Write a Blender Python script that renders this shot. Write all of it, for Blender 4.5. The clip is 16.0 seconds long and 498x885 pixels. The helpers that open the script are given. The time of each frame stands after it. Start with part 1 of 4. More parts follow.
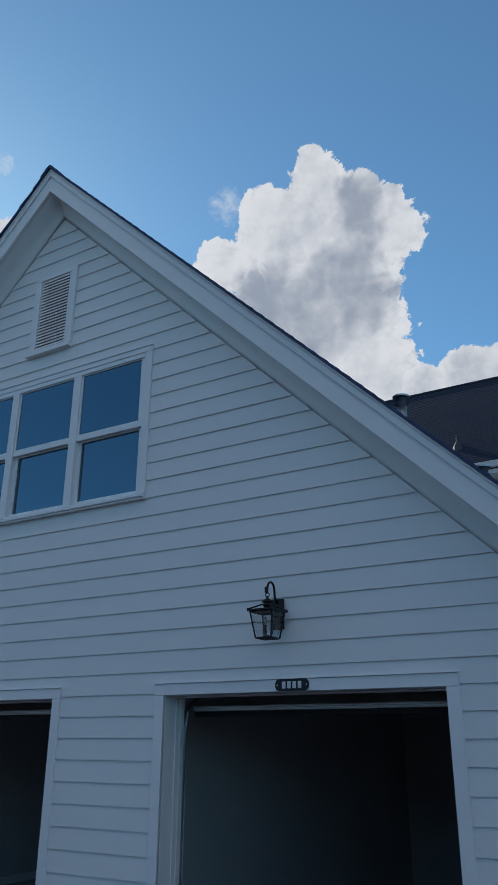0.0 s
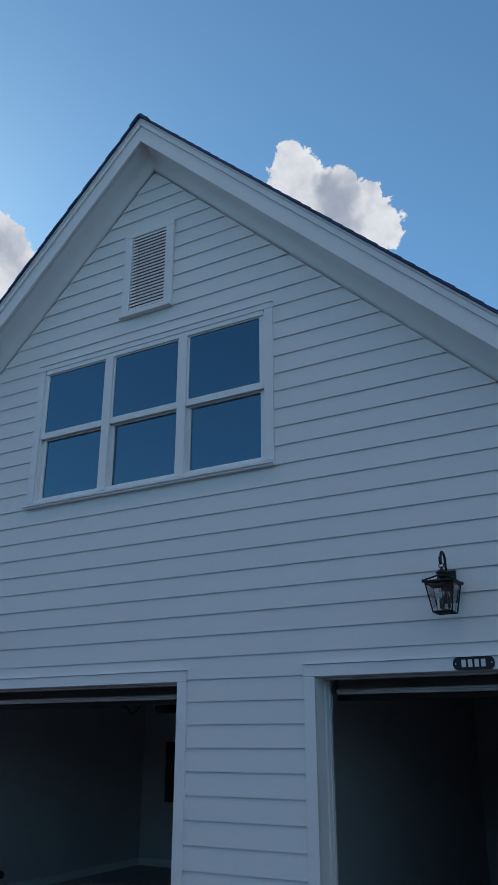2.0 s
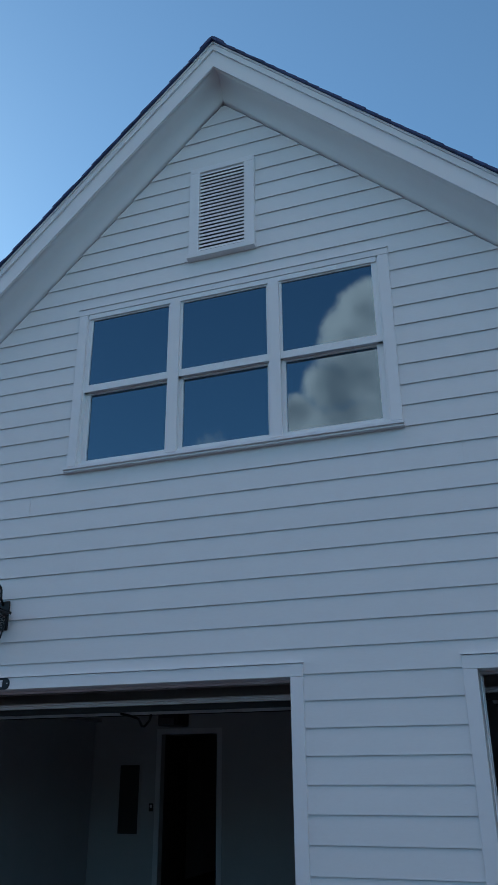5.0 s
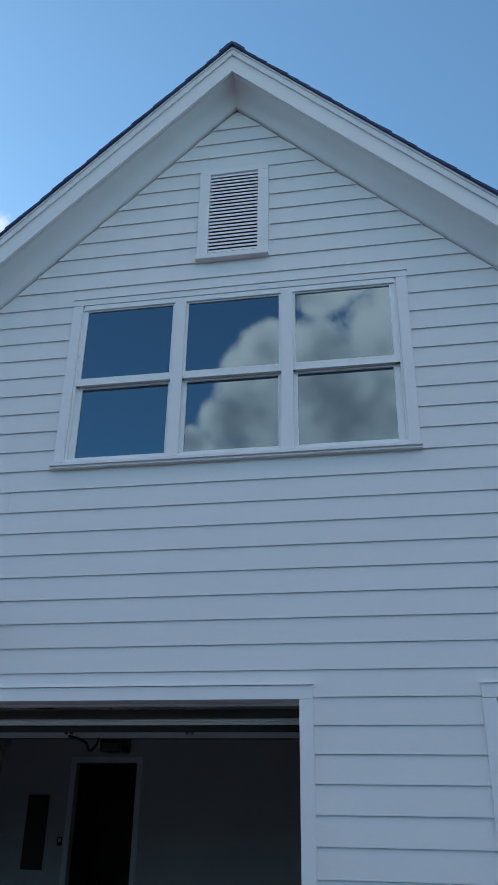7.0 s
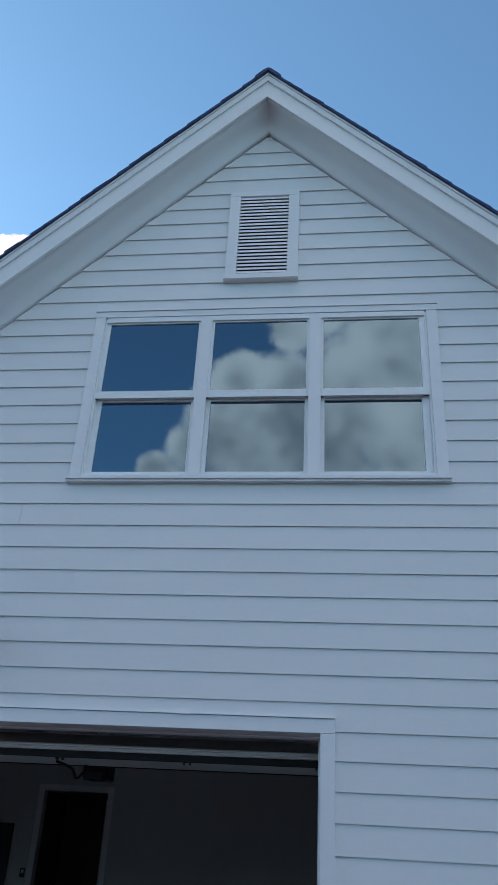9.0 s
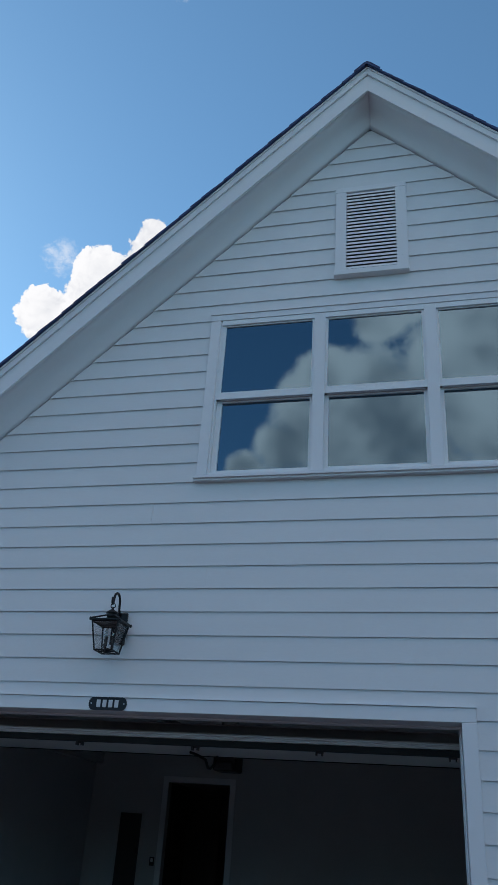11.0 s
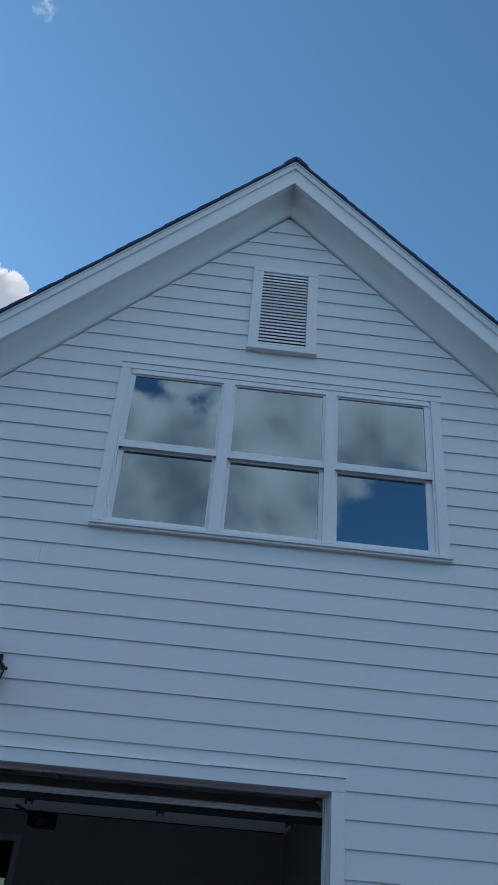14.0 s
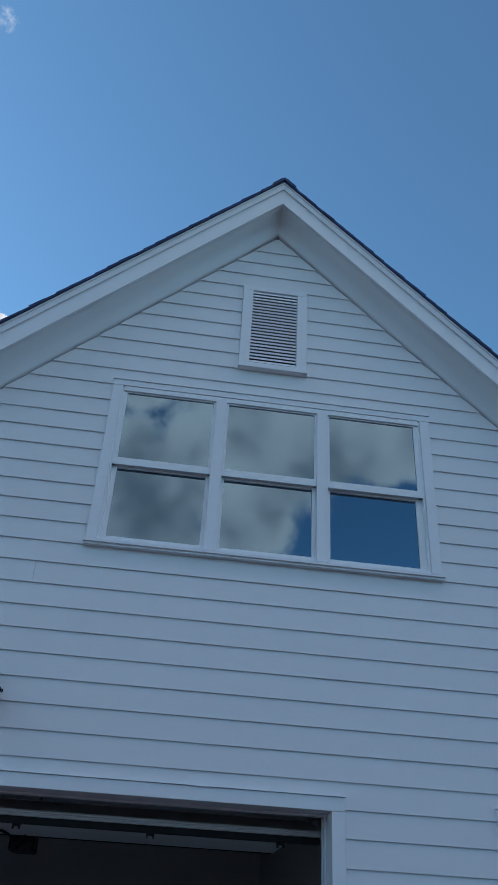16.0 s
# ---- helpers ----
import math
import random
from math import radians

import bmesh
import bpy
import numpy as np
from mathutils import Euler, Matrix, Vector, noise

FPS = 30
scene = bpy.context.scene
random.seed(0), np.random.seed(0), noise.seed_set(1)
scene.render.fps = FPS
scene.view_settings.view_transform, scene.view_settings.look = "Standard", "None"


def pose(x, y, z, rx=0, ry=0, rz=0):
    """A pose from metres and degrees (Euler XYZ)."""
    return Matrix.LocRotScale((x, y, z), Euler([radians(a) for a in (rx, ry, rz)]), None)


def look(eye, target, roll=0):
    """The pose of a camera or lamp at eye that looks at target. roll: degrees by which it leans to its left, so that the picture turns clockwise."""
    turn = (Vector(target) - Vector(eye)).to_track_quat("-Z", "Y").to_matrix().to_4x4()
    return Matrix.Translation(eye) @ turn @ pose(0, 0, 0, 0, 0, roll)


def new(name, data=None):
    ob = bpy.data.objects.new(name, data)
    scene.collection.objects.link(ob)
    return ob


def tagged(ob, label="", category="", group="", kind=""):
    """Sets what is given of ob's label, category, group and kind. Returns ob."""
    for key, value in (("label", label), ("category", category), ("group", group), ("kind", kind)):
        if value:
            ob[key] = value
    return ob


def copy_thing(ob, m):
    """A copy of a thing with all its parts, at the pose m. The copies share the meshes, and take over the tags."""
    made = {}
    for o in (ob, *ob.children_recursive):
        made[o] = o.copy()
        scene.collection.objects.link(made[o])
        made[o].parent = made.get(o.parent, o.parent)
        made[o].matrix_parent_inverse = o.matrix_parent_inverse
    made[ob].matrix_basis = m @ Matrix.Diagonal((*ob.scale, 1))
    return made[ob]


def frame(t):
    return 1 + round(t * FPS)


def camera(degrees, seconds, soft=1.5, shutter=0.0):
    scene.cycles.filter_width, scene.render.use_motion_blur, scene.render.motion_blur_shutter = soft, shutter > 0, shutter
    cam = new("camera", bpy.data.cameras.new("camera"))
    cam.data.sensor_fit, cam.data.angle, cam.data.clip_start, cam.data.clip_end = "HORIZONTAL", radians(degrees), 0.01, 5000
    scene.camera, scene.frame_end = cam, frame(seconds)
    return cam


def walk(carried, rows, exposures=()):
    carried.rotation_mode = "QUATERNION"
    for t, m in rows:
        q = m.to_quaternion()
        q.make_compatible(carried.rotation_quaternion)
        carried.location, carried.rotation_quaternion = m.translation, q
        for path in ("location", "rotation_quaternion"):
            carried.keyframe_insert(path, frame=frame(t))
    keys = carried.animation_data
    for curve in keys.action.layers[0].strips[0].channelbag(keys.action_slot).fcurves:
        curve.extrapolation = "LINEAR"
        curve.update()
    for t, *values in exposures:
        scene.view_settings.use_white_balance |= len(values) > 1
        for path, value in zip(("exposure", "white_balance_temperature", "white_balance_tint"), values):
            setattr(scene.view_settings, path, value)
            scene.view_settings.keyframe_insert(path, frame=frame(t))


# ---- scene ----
cam = camera(35.7, 16.0, soft=1.2)
PATH = [
    (0, (-0.045, 0.278, 2.219), (-1.001, 1.878, 2.946), 0.3),
    (0.5, (-0.471, 0.268, 2.175), (-1.421, 1.876, 2.89), 0.1),
    (1, (-0.909, 0.205, 2.152), (-1.843, 1.823, 2.865), -0.0),
    (1.5, (-1.277, 0.133, 2.145), (-2.19, 1.766, 2.853), -0.0),
    (2, (-1.605, 0.115, 2.146), (-2.51, 1.748, 2.863), 0.0),
    (2.5, (-1.98, 0.063, 2.124), (-2.837, 1.724, 2.836), -2.1),
    (3, (-2.347, 0.104, 2.076), (-3.225, 1.755, 2.785), -2.7),
    (3.2, (-2.516, 0.179, 2.092), (-3.423, 1.815, 2.8), -2.6),
    (5.3, (-3.988, 0.378, 1.982), (-4.554, 2.125, 2.773), 0.1),
    (5.5, (-4.032, 0.369, 1.983), (-4.591, 2.117, 2.778), 0.5),
    (6, (-4.321, 0.41, 1.966), (-4.785, 2.17, 2.796), 0.8),
    (6.5, (-4.641, 0.392, 1.94), (-4.968, 2.173, 2.788), 0.0),
    (7, (-4.863, 0.438, 1.921), (-5.183, 2.214, 2.781), 0.9),
    (7.5, (-5.052, 0.544, 1.92), (-5.377, 2.313, 2.794), 1.7),
    (8, (-5.216, 0.584, 1.906), (-5.495, 2.355, 2.792), 1.8),
    (8.5, (-5.297, 0.552, 1.902), (-5.543, 2.324, 2.796), 2.3),
    (9, (-5.332, 0.503, 1.907), (-5.564, 2.257, 2.84), 3.2),
    (9.5, (-5.388, 0.485, 1.899), (-5.622, 2.224, 2.857), 3.8),
    (10, (-5.41, 0.43, 1.867), (-5.817, 2.148, 2.807), 4.2),
    (10.2, (-5.428, 0.396, 1.859), (-5.937, 2.105, 2.763), 4.5),
    (12.3, (-6.018, 0.35, 1.819), (-6.209, 2.087, 2.793), 3.0),
    (12.5, (-6.1, 0.333, 1.837), (-6.237, 2.065, 2.829), 2.8),
    (13, (-6.33, 0.382, 1.813), (-6.339, 2.095, 2.847), 2.0),
    (13.5, (-6.417, 0.259, 1.792), (-6.374, 1.967, 2.833), 4.2),
    (14, (-6.477, 0.126, 1.784), (-6.406, 1.822, 2.84), 5.0),
    (14.5, (-6.622, 0.112, 1.786), (-6.474, 1.798, 2.851), 4.2),
    (15, (-6.682, 0.106, 1.787), (-6.53, 1.788, 2.858), 4.3),
    (15.5, (-6.75, 0.094, 1.791), (-6.588, 1.769, 2.871), 4.1),
    (16, (-6.772, 0.122, 1.784), (-6.602, 1.788, 2.878), 3.5),
]
walk(cam, [(t, look(eye, target, roll)) for t, eye, target, roll in PATH],
     exposures=[(0, -0.27, 6400, 18), (1, -0.11, 6450, 19), (2, -0.13, 6450, 19), (2.5, 0.04, 6550, 19), (3, 0.09, 6650, 20), (5.5, 0.17, 6700, 21), (6, 0.22, 6700, 21), (6.5, 0.43, 6850, 21), (7, 0.54, 6950, 21), (9, 0.61, 7050, 22), (10, 0.40, 6900, 20), (12.5, 0.06, 6550, 19), (14, 0.20, 6450, 20), (16, 0.20, 6400, 20)])

# ---- light ----
SUN_AZ, SUN_EL = 58.0, 32.0          # degrees left of +y, and above the horizon
SKY, CLOUD = 0.160, 0.74


def toward(az, el):
    a, e = radians(az), radians(el)
    return Vector((-math.sin(a) * math.cos(e), math.cos(a) * math.cos(e), math.sin(e)))


def nodes_of(tree):
    tree.nodes.clear()

    def add(kind, ins=(), **props):
        n = tree.nodes.new(kind)
        if "operation" in props:
            n.operation = props["operation"]
        if props.get("use_clamp"):
            n.use_clamp = True
        if "interpolation_type" in props:
            n.interpolation_type = props["interpolation_type"]
        if "data_type" in props:
            n.data_type = props["data_type"]
        if "feature" in props:
            n.feature, n.normalize = props["feature"], True
        for slot, value in (ins.items() if isinstance(ins, dict) else enumerate(ins)):
            if value is None:
                continue
            if isinstance(value, bpy.types.NodeSocket):
                tree.links.new(value, n.inputs[slot])
            else:
                n.inputs[slot].default_value = value
        return n
    return add


def build_world():
    w = bpy.data.worlds.new("sky")
    scene.world = w
    w.use_nodes = True
    add = nodes_of(w.node_tree)

    def m(op, *ins, clamp=False):
        return add("ShaderNodeMath", ins, operation=op, use_clamp=clamp).outputs[0]

    way = add("ShaderNodeTexCoord").outputs["Generated"]
    sky = add("ShaderNodeTexSky")
    sky.sky_type, sky.sun_disc = "NISHITA", False
    sky.sun_elevation, sky.sun_rotation = radians(SUN_EL), radians(-SUN_AZ)
    sky.altitude, sky.air_density, sky.dust_density, sky.ozone_density = 2000.0, 1.0, 0.65, 2.6
    blue = add("ShaderNodeVectorMath", (sky.outputs[0], (SKY * 0.74, SKY * 1.13, SKY * 1.06)), operation="MULTIPLY").outputs[0]

    def union(blobs, at=None):
        total = None
        for az, el, r in blobs:
            c, cr = toward(az, el), math.cos(radians(r))
            dot = add("ShaderNodeVectorMath", (at or way, tuple(c)), operation="DOT_PRODUCT").outputs["Value"]
            f = m("MULTIPLY_ADD", dot, 1 / (1 - cr), -cr / (1 - cr))
            total = f if total is None else m("SMOOTH_MAX", total, f, 0.5)
        return total

    # lumps, at three sizes
    big = add("ShaderNodeTexNoise", {"Vector": way, "Scale": 13.0, "Detail": 2.0, "Roughness": 0.5}).outputs["Fac"]
    warp = add("ShaderNodeTexNoise", {"Vector": way, "Scale": 30.0, "Detail": 4.0, "Roughness": 0.6}).outputs["Color"]
    bent = add("ShaderNodeVectorMath", (warp, (0.030, 0.030, 0.030), way), operation="MULTIPLY_ADD").outputs[0]

    def cells(at, detail=3.0):
        return add("ShaderNodeTexVoronoi", {"Vector": at, "Scale": 24.0, "Detail": detail, "Roughness": 0.62, "Lacunarity": 2.3}, feature="F1").outputs["Distance"]

    puff = cells(bent)
    sunward = toward(SUN_AZ, 52) - toward(24, 35)
    shifted = add("ShaderNodeVectorMath", (bent, tuple(sunward.normalized() * 0.011)), operation="ADD").outputs[0]
    relief = m("SUBTRACT", cells(shifted, 2.0), cells(bent, 2.0))

    def swell(at):
        return add("ShaderNodeTexNoise", {"Vector": at, "Scale": 11.0, "Detail": 3.0, "Roughness": 0.5}).outputs["Fac"]

    aside = add("ShaderNodeVectorMath", (way, tuple(sunward.normalized() * 0.020)), operation="ADD").outputs[0]
    soft = m("SUBTRACT", swell(aside), swell(way))
    fine = add("ShaderNodeTexNoise", {"Vector": bent, "Scale": 90.0, "Detail": 5.0, "Roughness": 0.66}).outputs["Fac"]
    slow = m("MULTIPLY_ADD", big, 2.6, -1.3)
    knobs = m("MULTIPLY_ADD", puff, -2.4, 0.72)
    fray = m("MULTIPLY_ADD", fine, 1.5, -0.75)
    lump = m("ADD", m("MULTIPLY", slow, 0.6), m("ADD", knobs, fray))
    veil = m("ADD", slow, m("ADD", m("MULTIPLY", knobs, 0.70), m("MULTIPLY", fray, 0.34)))

    front = union([(26.7, 37.7, 2.0), (29.4, 37.9, 1.9), (24.8, 39.6, 2.3), (25.0, 41.2, 1.2), (20.8, 38.2, 2.4), (18.2, 36.2, 2.3), (18.4, 38.2, 1.2), (29.0, 36.0, 2.5), (33.2, 34.0, 2.0), (24, 34.0, 5.4),
                   (23, 30.0, 4.9), (28, 30.5, 5.0), (20.5, 26, 3.4), (30, 27, 4.0)])
    low = union([(13.2, 25.2, 2.4), (10.2, 25.0, 2.6), (16.6, 24.6, 1.9), (6, 23, 3.0), (50.5, 33.0, 2.9), (53.5, 31, 4.5), (47.6, 31.2, 2.2), (49, 27.5, 3.2)])
    rear = union([(165.0, 25.0, 1.7), (168.3, 27.0, 2.5), (171.5, 32.4, 2.2), (176, 36.6, 2.2), (170.5, 29.4, 3.2), (176, 30.5, 4.4), (183, 31.0, 5.4), (189, 32.5, 5.2), (193.5, 34, 3.4), (186, 37.0, 4.4),
                  (174, 25, 4.0), (181, 24, 3.6), (178.5, 38.5, 2.6), (169, 23, 4.0), (197.5, 34.2, 3.4), (193, 32, 3.0), (199, 38, 3.4), (193, 41, 4.0), (173, 28, 4.2), (178, 27, 5.0), (186, 28, 4.0), (202, 33.6, 4.0), (197, 32.6, 3.2)])
    # rest: clouds out of view, added and tinted warm to light the front wall
    rest = union([(114, 45, 14), (240, 44, 15), (184, 66, 13), (256, 24, 8), (226, 64, 8)])
    roll = add("ShaderNodeTexNoise", {"Vector": way, "Scale": 9.0, "Detail": 3.0, "Roughness": 0.55}).outputs["Color"]
    roll = add("ShaderNodeVectorMath", (roll, (0.5, 0.5, 0.5)), operation="SUBTRACT").outputs[0]
    drift = add("ShaderNodeVectorMath", (roll, (0.13, 0.13, 0.13), way), operation="MULTIPLY_ADD").outputs[0]
    drift = add("ShaderNodeVectorMath", (drift,), operation="NORMALIZE").outputs[0]
    core = m("MAXIMUM", union([(22.0, 37.6, 2.2), (22.3, 35.0, 2.4), (22.9, 32.4, 3.0), (25.2, 30.2, 3.4), (29.0, 31.6, 3.4), (20.8, 30.8, 2.6), (26.6, 28.6, 3.4)], drift), 0.0)
    wisp = union([(26.4, 56.6, 1.2), (33.0, 38.2, 1.7), (52.5, 38.8, 0.9), (158, 22.5, 1.6)])

    def over(under, mask, col):
        n = add("ShaderNodeMix", {"Factor": mask}, data_type="RGBA")
        w.node_tree.links.new(under, n.inputs[6])
        w.node_tree.links.new(col, n.inputs[7])
        return n.outputs[2]

    def ramp(value, lo, hi):
        return add("ShaderNodeMapRange", {0: value, 1: lo, 2: hi, 3: 0.0, 4: 1.0}, interpolation_type="SMOOTHSTEP").outputs[0]

    def blend(fac, dark, lit):
        n = add("ShaderNodeMix", {"Factor": fac}, data_type="RGBA")
        n.inputs[6].default_value, n.inputs[7].default_value = (*dark, 1), (*lit, 1)
        return n.outputs[2]

    def shade(field, slow_part, knob_part, fall):
        tone = m("MULTIPLY_ADD", field, -fall, 1.25)
        return m("ADD", tone, m("ADD", m("MULTIPLY", slow, slow_part), m("MULTIPLY", knobs, knob_part)))

    grey, white = (CLOUD * 0.46, CLOUD * 0.56, CLOUD * 0.66), (CLOUD * 1.10, CLOUD * 1.19, CLOUD * 1.19)
    dim = (CLOUD * 0.38, CLOUD * 0.46, CLOUD * 0.52)
    height = add("ShaderNodeSeparateXYZ", (way,)).outputs[2]
    # billows show towards the rim; the body shades slowly
    rim = m("SUBTRACT", 1.0, ramp(front, 0.10, 0.85))
    crisp = m("MULTIPLY", relief, m("MULTIPLY_ADD", rim, 1.5, 0.75))
    lit = m("ADD", m("MULTIPLY", slow, 0.30), m("ADD", m("MULTIPLY", soft, -0.8), crisp))
    out = over(blue, ramp(m("MULTIPLY_ADD", lump, 0.72, front), 0.0, 0.14), blend(ramp(m("MULTIPLY_ADD", core, -0.62, m("ADD", lit, 0.84)), 0.0, 1.1), grey, white))
    out = over(out, ramp(m("MULTIPLY_ADD", lump, 0.50, low), 0.0, 0.14), blend(ramp(m("ADD", m("MULTIPLY", soft, -0.9), shade(low, 0.5, 0.5, 0.55)), 0.25, 1.35), grey, white))
    out = over(out, ramp(m("MULTIPLY_ADD", veil, 0.58, rear), -0.12, 0.50), blend(ramp(m("MULTIPLY_ADD", height, 1.3, shade(rear, 0.85, 0.22, 0.55)), 0.62, 2.02), dim, (CLOUD * 1.28, CLOUD * 1.30, CLOUD * 1.28)))
    out = over(out, ramp(m("MULTIPLY_ADD", veil, 0.9, rest), -0.1, 0.8), blend(ramp(shade(rest, 0.9, 0.2, 0.5), 0.0, 1.3), (CLOUD * 0.62, CLOUD * 0.59, CLOUD * 0.63), (CLOUD * 1.30, CLOUD * 1.16, CLOUD * 1.20)))
    out = over(out, m("MULTIPLY", ramp(m("MULTIPLY_ADD", lump, 1.3, wisp), 0.3, 1.6), 0.52), blend(0.5, white, white))
    back = add("ShaderNodeBackground", {"Color": out, "Strength": 1.0})
    add("ShaderNodeOutputWorld", {"Surface": back.outputs[0]})


build_world()
sun = new("sun", bpy.data.lights.new("sun", "SUN"))
sun.data.energy, sun.data.angle, sun.data.color = 2.4, radians(0.53), (1.0, 0.965, 0.91)
sun.matrix_world = look(toward(SUN_AZ, SUN_EL) * 60, (0, 0, 0))

# ---- materials ----


def surface(name, colour, rough=0.5, metal=0.0, vary=0.06, scale=3.0, grain=60.0, bump=0.1, depth=0.002, stretch=(1, 1, 1), pieces=0.0, coat=0.0, speck=0.0):
    """A node material: base colour with slow stains, fine grain and relief; pieces: how far each object differs."""
    mat = bpy.data.materials.new(name)
    mat.use_nodes = True
    add = nodes_of(mat.node_tree)
    where = add("ShaderNodeTexCoord").outputs["Object"]
    where = add("ShaderNodeVectorMath", (where, stretch), operation="MULTIPLY").outputs[0]
    slow = add("ShaderNodeTexNoise", {"Vector": where, "Scale": scale, "Detail": 4.0, "Roughness": 0.6}).outputs["Fac"]
    fine = add("ShaderNodeTexNoise", {"Vector": where, "Scale": grain, "Detail": 3.0, "Roughness": 0.65}).outputs["Fac"]
    mixed = add("ShaderNodeMath", (slow, 0.65, add("ShaderNodeMath", (fine, 0.35), operation="MULTIPLY").outputs[0]), operation="MULTIPLY_ADD").outputs[0]
    gain = add("ShaderNodeMapRange", {0: mixed, 1: 0.3, 2: 0.7, 3: 1 - vary, 4: 1 + vary}).outputs[0]
    if pieces:
        rnd = add("ShaderNodeObjectInfo").outputs["Random"]
        each = add("ShaderNodeMapRange", {0: rnd, 1: 0.0, 2: 1.0, 3: 1 - pieces, 4: 1 + pieces}).outputs[0]
        gain = add("ShaderNodeMath", (gain, each), operation="MULTIPLY").outputs[0]
    if speck:
        dots = add("ShaderNodeTexVoronoi", {"Vector": where, "Scale": 9.0}).outputs["Distance"]
        dot = add("ShaderNodeMapRange", {0: dots, 1: 0.02, 2: 0.06, 3: 1 - speck, 4: 1.0}).outputs[0]
        gain = add("ShaderNodeMath", (gain, dot), operation="MULTIPLY").outputs[0]
    col = add("ShaderNodeVectorMath", (tuple(colour), gain), operation="SCALE")
    col.inputs["Scale"].default_value = 1.0
    mat.node_tree.links.new(gain, col.inputs["Scale"])
    bs = add("ShaderNodeBsdfPrincipled", {"Base Color": col.outputs[0], "Metallic": metal, "Coat Weight": coat, "Coat Roughness": 0.06})
    rg = add("ShaderNodeMapRange", {0: slow, 1: 0.3, 2: 0.7, 3: max(0.02, rough - 0.07), 4: min(1.0, rough + 0.07)}).outputs[0]
    mat.node_tree.links.new(rg, bs.inputs["Roughness"])
    if bump:
        bp = add("ShaderNodeBump", {"Strength": bump, "Distance": depth, "Height": fine})
        mat.node_tree.links.new(bp.outputs[0], bs.inputs["Normal"])
    add("ShaderNodeOutputMaterial", {"Surface": bs.outputs[0]})
    return mat


def pane_glass(name, tint, base, shine=(1, 1, 1), wave=0.0):
    mat = bpy.data.materials.new(name)
    mat.use_nodes = True
    add = nodes_of(mat.node_tree)
    clear = add("ShaderNodeBsdfTransparent", {"Color": (*tint, 1)})
    gloss = add("ShaderNodeBsdfGlossy", {"Color": (*shine, 1), "Roughness": 0.0})
    if wave:
        where = add("ShaderNodeTexCoord").outputs["Object"]
        n = add("ShaderNodeTexNoise", {"Vector": where, "Scale": 2.2, "Detail": 1.0})
        bp = add("ShaderNodeBump", {"Strength": wave, "Distance": 0.004, "Height": n.outputs["Fac"]})
        mat.node_tree.links.new(bp.outputs[0], gloss.inputs["Normal"])
    face = add("ShaderNodeLayerWeight", {"Blend": 0.5}).outputs["Facing"]
    rim = add("ShaderNodeMath", (face, 5.0), operation="POWER").outputs[0]
    fac = add("ShaderNodeMath", (rim, 1.0 - base, base), operation="MULTIPLY_ADD", use_clamp=True).outputs[0]
    mix = add("ShaderNodeMixShader", (fac, clear.outputs[0], gloss.outputs[0]))
    add("ShaderNodeOutputMaterial", {"Surface": mix.outputs[0]})
    return mat


PAINT = surface("white_siding_paint", (0.752, 0.746, 0.748), 0.55, vary=0.035, scale=1.4, grain=90, bump=0.16, depth=0.002, stretch=(0.25, 1, 1), pieces=0.014)
TRIM = surface("white_trim_paint", (0.790, 0.778, 0.788), 0.45, vary=0.025, scale=2.0, grain=120, bump=0.08, depth=0.001)
VINYL = surface("white_vinyl", (0.80, 0.805, 0.81), 0.32, vary=0.015, scale=3.0, bump=0.0)
PRIMED = surface("grey_primed_sheathing", (0.30, 0.31, 0.32), 0.9, vary=0.08)
SHEATH = surface("dark_sheathing", (0.10, 0.10, 0.10), 0.9, vary=0.1)
SHINGLE = surface("charcoal_shingle", (0.030, 0.050, 0.125), 0.75, vary=0.35, scale=2.5, grain=160, bump=0.6, depth=0.006, pieces=0.25)
SLATE = surface("far_charcoal_shingle", (0.009, 0.016, 0.036), 0.95, vary=0.2, scale=1.5, grain=30, bump=0.5, depth=0.01)
BLACK = surface("black_metal", (0.012, 0.012, 0.014), 0.45, metal=0.3, vary=0.1, bump=0.05)
PLAQUE = surface("dark_bronze_plaque", (0.014, 0.015, 0.02), 0.35, metal=0.4, vary=0.1, bump=0.0)
NUMERAL = surface("silver_white_numeral", (0.62, 0.63, 0.65), 0.4, vary=0.03, bump=0.0)
STEEL = surface("galvanised_steel", (0.42, 0.43, 0.44), 0.38, metal=0.9, vary=0.15, scale=8, grain=60, bump=0.1)
DOORW = surface("garage_door_grey_white", (0.78, 0.77, 0.76), 0.45, vary=0.05, scale=2.0, grain=120, bump=0.1)
HINGE = surface("dull_dark_steel", (0.10, 0.10, 0.105), 0.55, metal=0.6, vary=0.25, scale=14, grain=80, bump=0.1)
RUBBER = surface("black_rubber", (0.015, 0.015, 0.016), 0.8, vary=0.1)
DRYWALL = surface("grey_garage_drywall", (0.50, 0.49, 0.475), 0.9, vary=0.06, scale=0.9, grain=70, bump=0.12, depth=0.001)
CONCRETE = surface("grey_concrete", (0.42, 0.40, 0.395), 0.85, vary=0.16, scale=1.1, grain=45, bump=0.3, depth=0.002)
LEAF = surface("dark_foliage", (0.05, 0.055, 0.03), 0.9, vary=0.4, scale=0.6, grain=6, bump=0.6, depth=0.1)
ASPHALT = surface("grey_asphalt", (0.088, 0.074, 0.084), 0.9, vary=0.2, scale=0.8, grain=120, bump=0.5, depth=0.004)
SOIL = surface("bare_red_brown_ground", (0.060, 0.037, 0.035), 0.95, vary=0.3, scale=0.25, grain=9, bump=0.4, depth=0.02)
